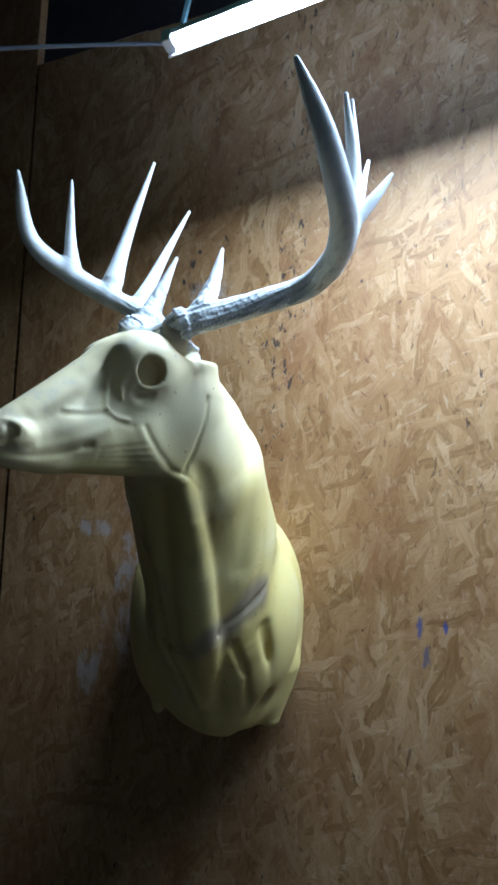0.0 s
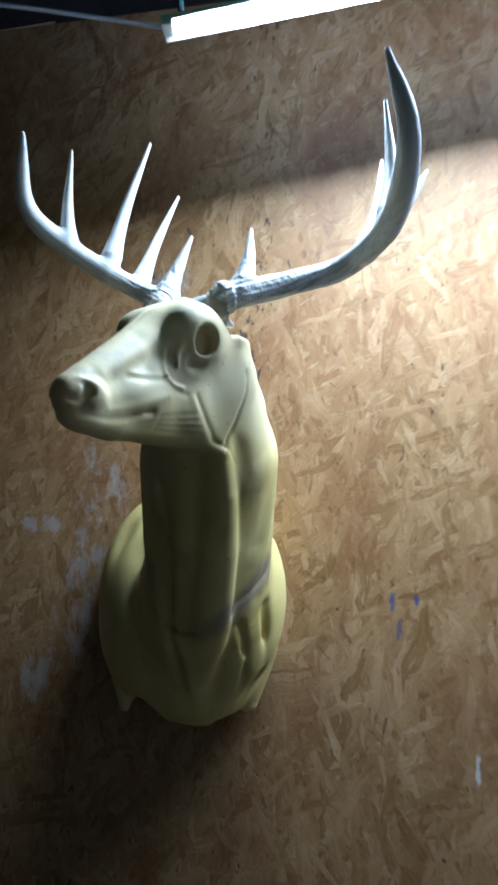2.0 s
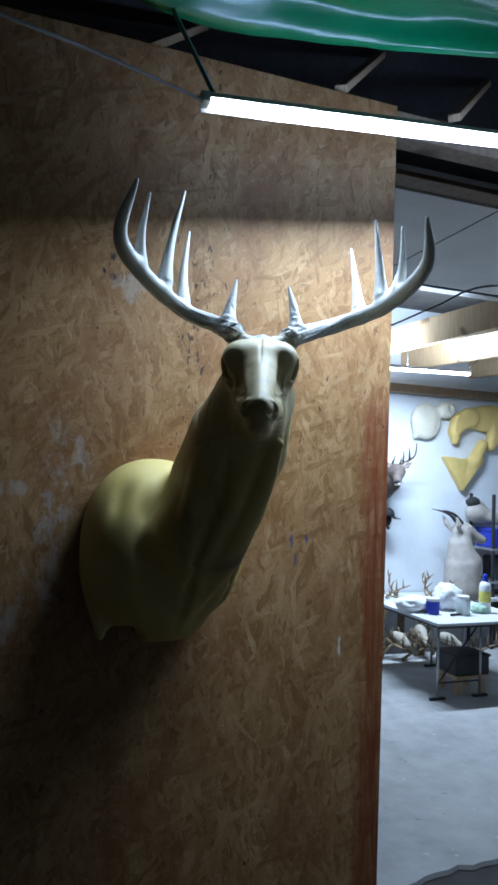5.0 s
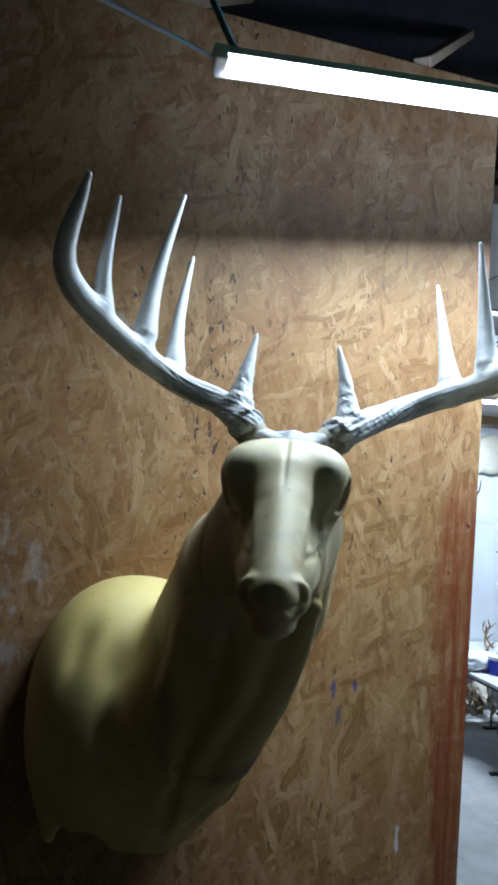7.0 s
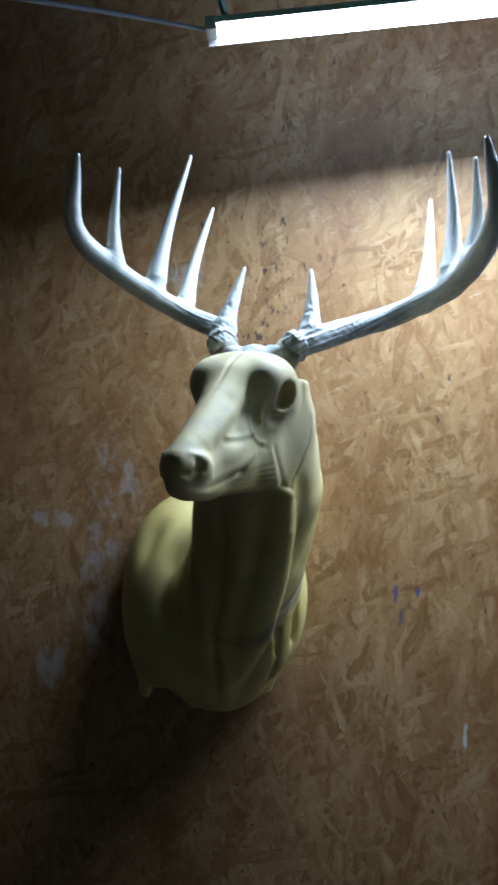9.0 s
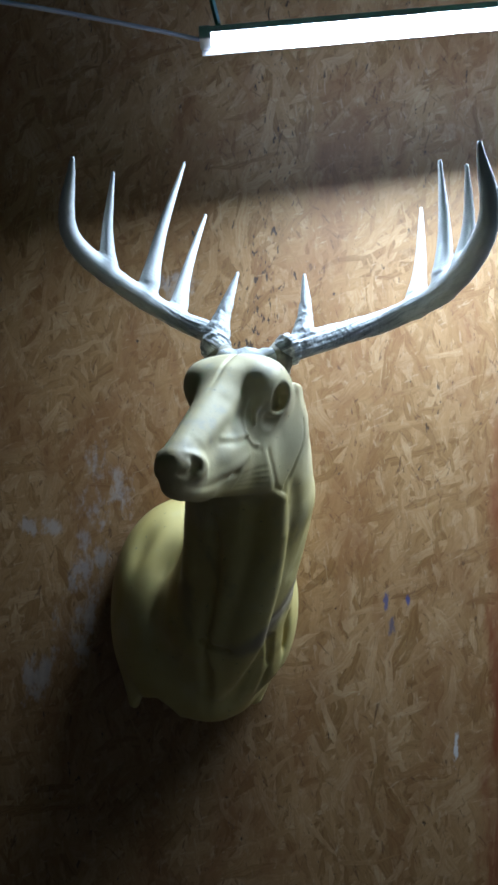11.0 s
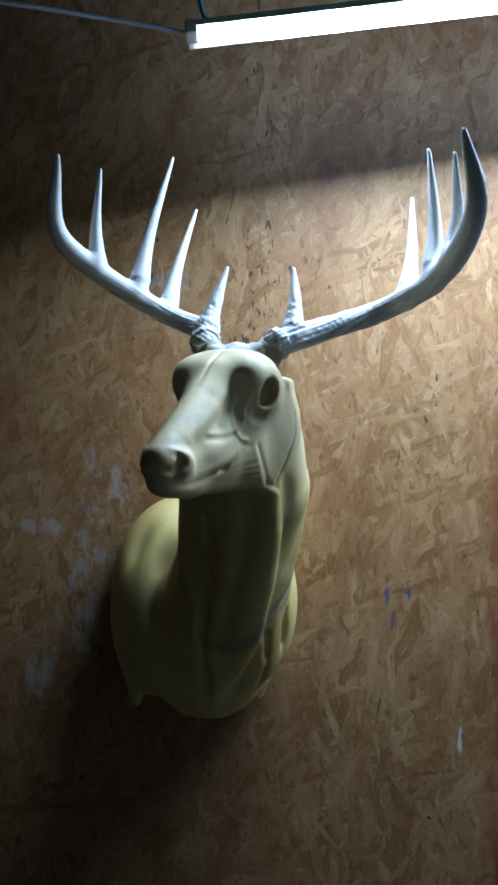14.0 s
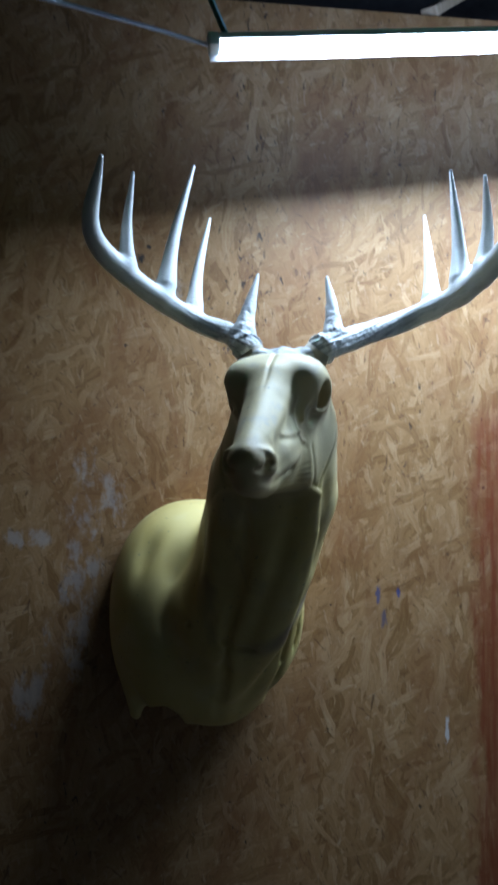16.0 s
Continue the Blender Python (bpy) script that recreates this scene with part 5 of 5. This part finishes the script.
glass = Mat("cloudy_glass", 0.25).colour((0.75, 0.8, 0.8))
glass.b.inputs["Transmission Weight"].default_value = 0.6
part("jar_body", turned([(0.05, 0.0), (0.062, 0.006), (0.064, 0.13), (0.05, 0.15)]), glass.m, jar, smooth=True)
part("lid", turned([(0.054, 0.148), (0.056, 0.15), (0.056, 0.172), (0.05, 0.175)]), WHITEPLASTIC, jar, "white screw lid")
bottle = thing("white_bottle", (3.79, 3.72, TOP), "white plastic bottle with a blue cap and yellow label", "bottle")
part("bottle_body", turned([(0.05, 0.0), (0.055, 0.005), (0.055, 0.24), (0.045, 0.275), (0.022, 0.29)]), WHITEPLASTIC, bottle, smooth=True)
part("cap", turned([(0.024, 0.288), (0.025, 0.29), (0.022, 0.345), (0.012, 0.36)]), BLUE, bottle, "blue cap")
part("paper_label", turned([(0.0556, 0.10), (0.0558, 0.102), (0.0558, 0.20), (0.0556, 0.202)]), plain("yellow_paper", (0.75, 0.68, 0.16), 0.6), bottle, "yellow label band")
tool = thing("hand_tool", (3.34, 3.62, TOP), "dark hand tool with a steel blade lying on the table", "tool")
part("grip", rod([(0, 0, 0.012), (0.11, 0.015, 0.012)], [0.012, 0.010], 10), BLACKPLASTIC, tool, smooth=True)
part("blade", box((0.13, 0.018, 0.004), (0.17, 0.022, 0.012), 0.001), STEEL, tool)

# low stool with a black tub under the table
stool = thing("wooden_stool", (3.47, 3.62, 0), "low raw wooden stool under the table", "stool")
part("seat", box((0.34, 0.30, 0.022), (0, 0, 0.149), 0.003), TIMBER, stool)
for x in (-0.13, 0.13):
    for y in (-0.11, 0.11):
        part("leg", box((0.045, 0.045, 0.138), (x, y, 0.069), 0.003), TIMBER, stool)
tub = thing("black_tub", (3.47, 3.62, 0.16), "black plastic tub standing on the low stool", "tub")
part("tub_body", box((0.36, 0.30, 0.17), (0, 0, 0.085), 0.015), BLACKPLASTIC, tub)
part("tub_rim", box((0.38, 0.32, 0.02), (0, 0, 0.17), 0.006), BLACKPLASTIC, tub)
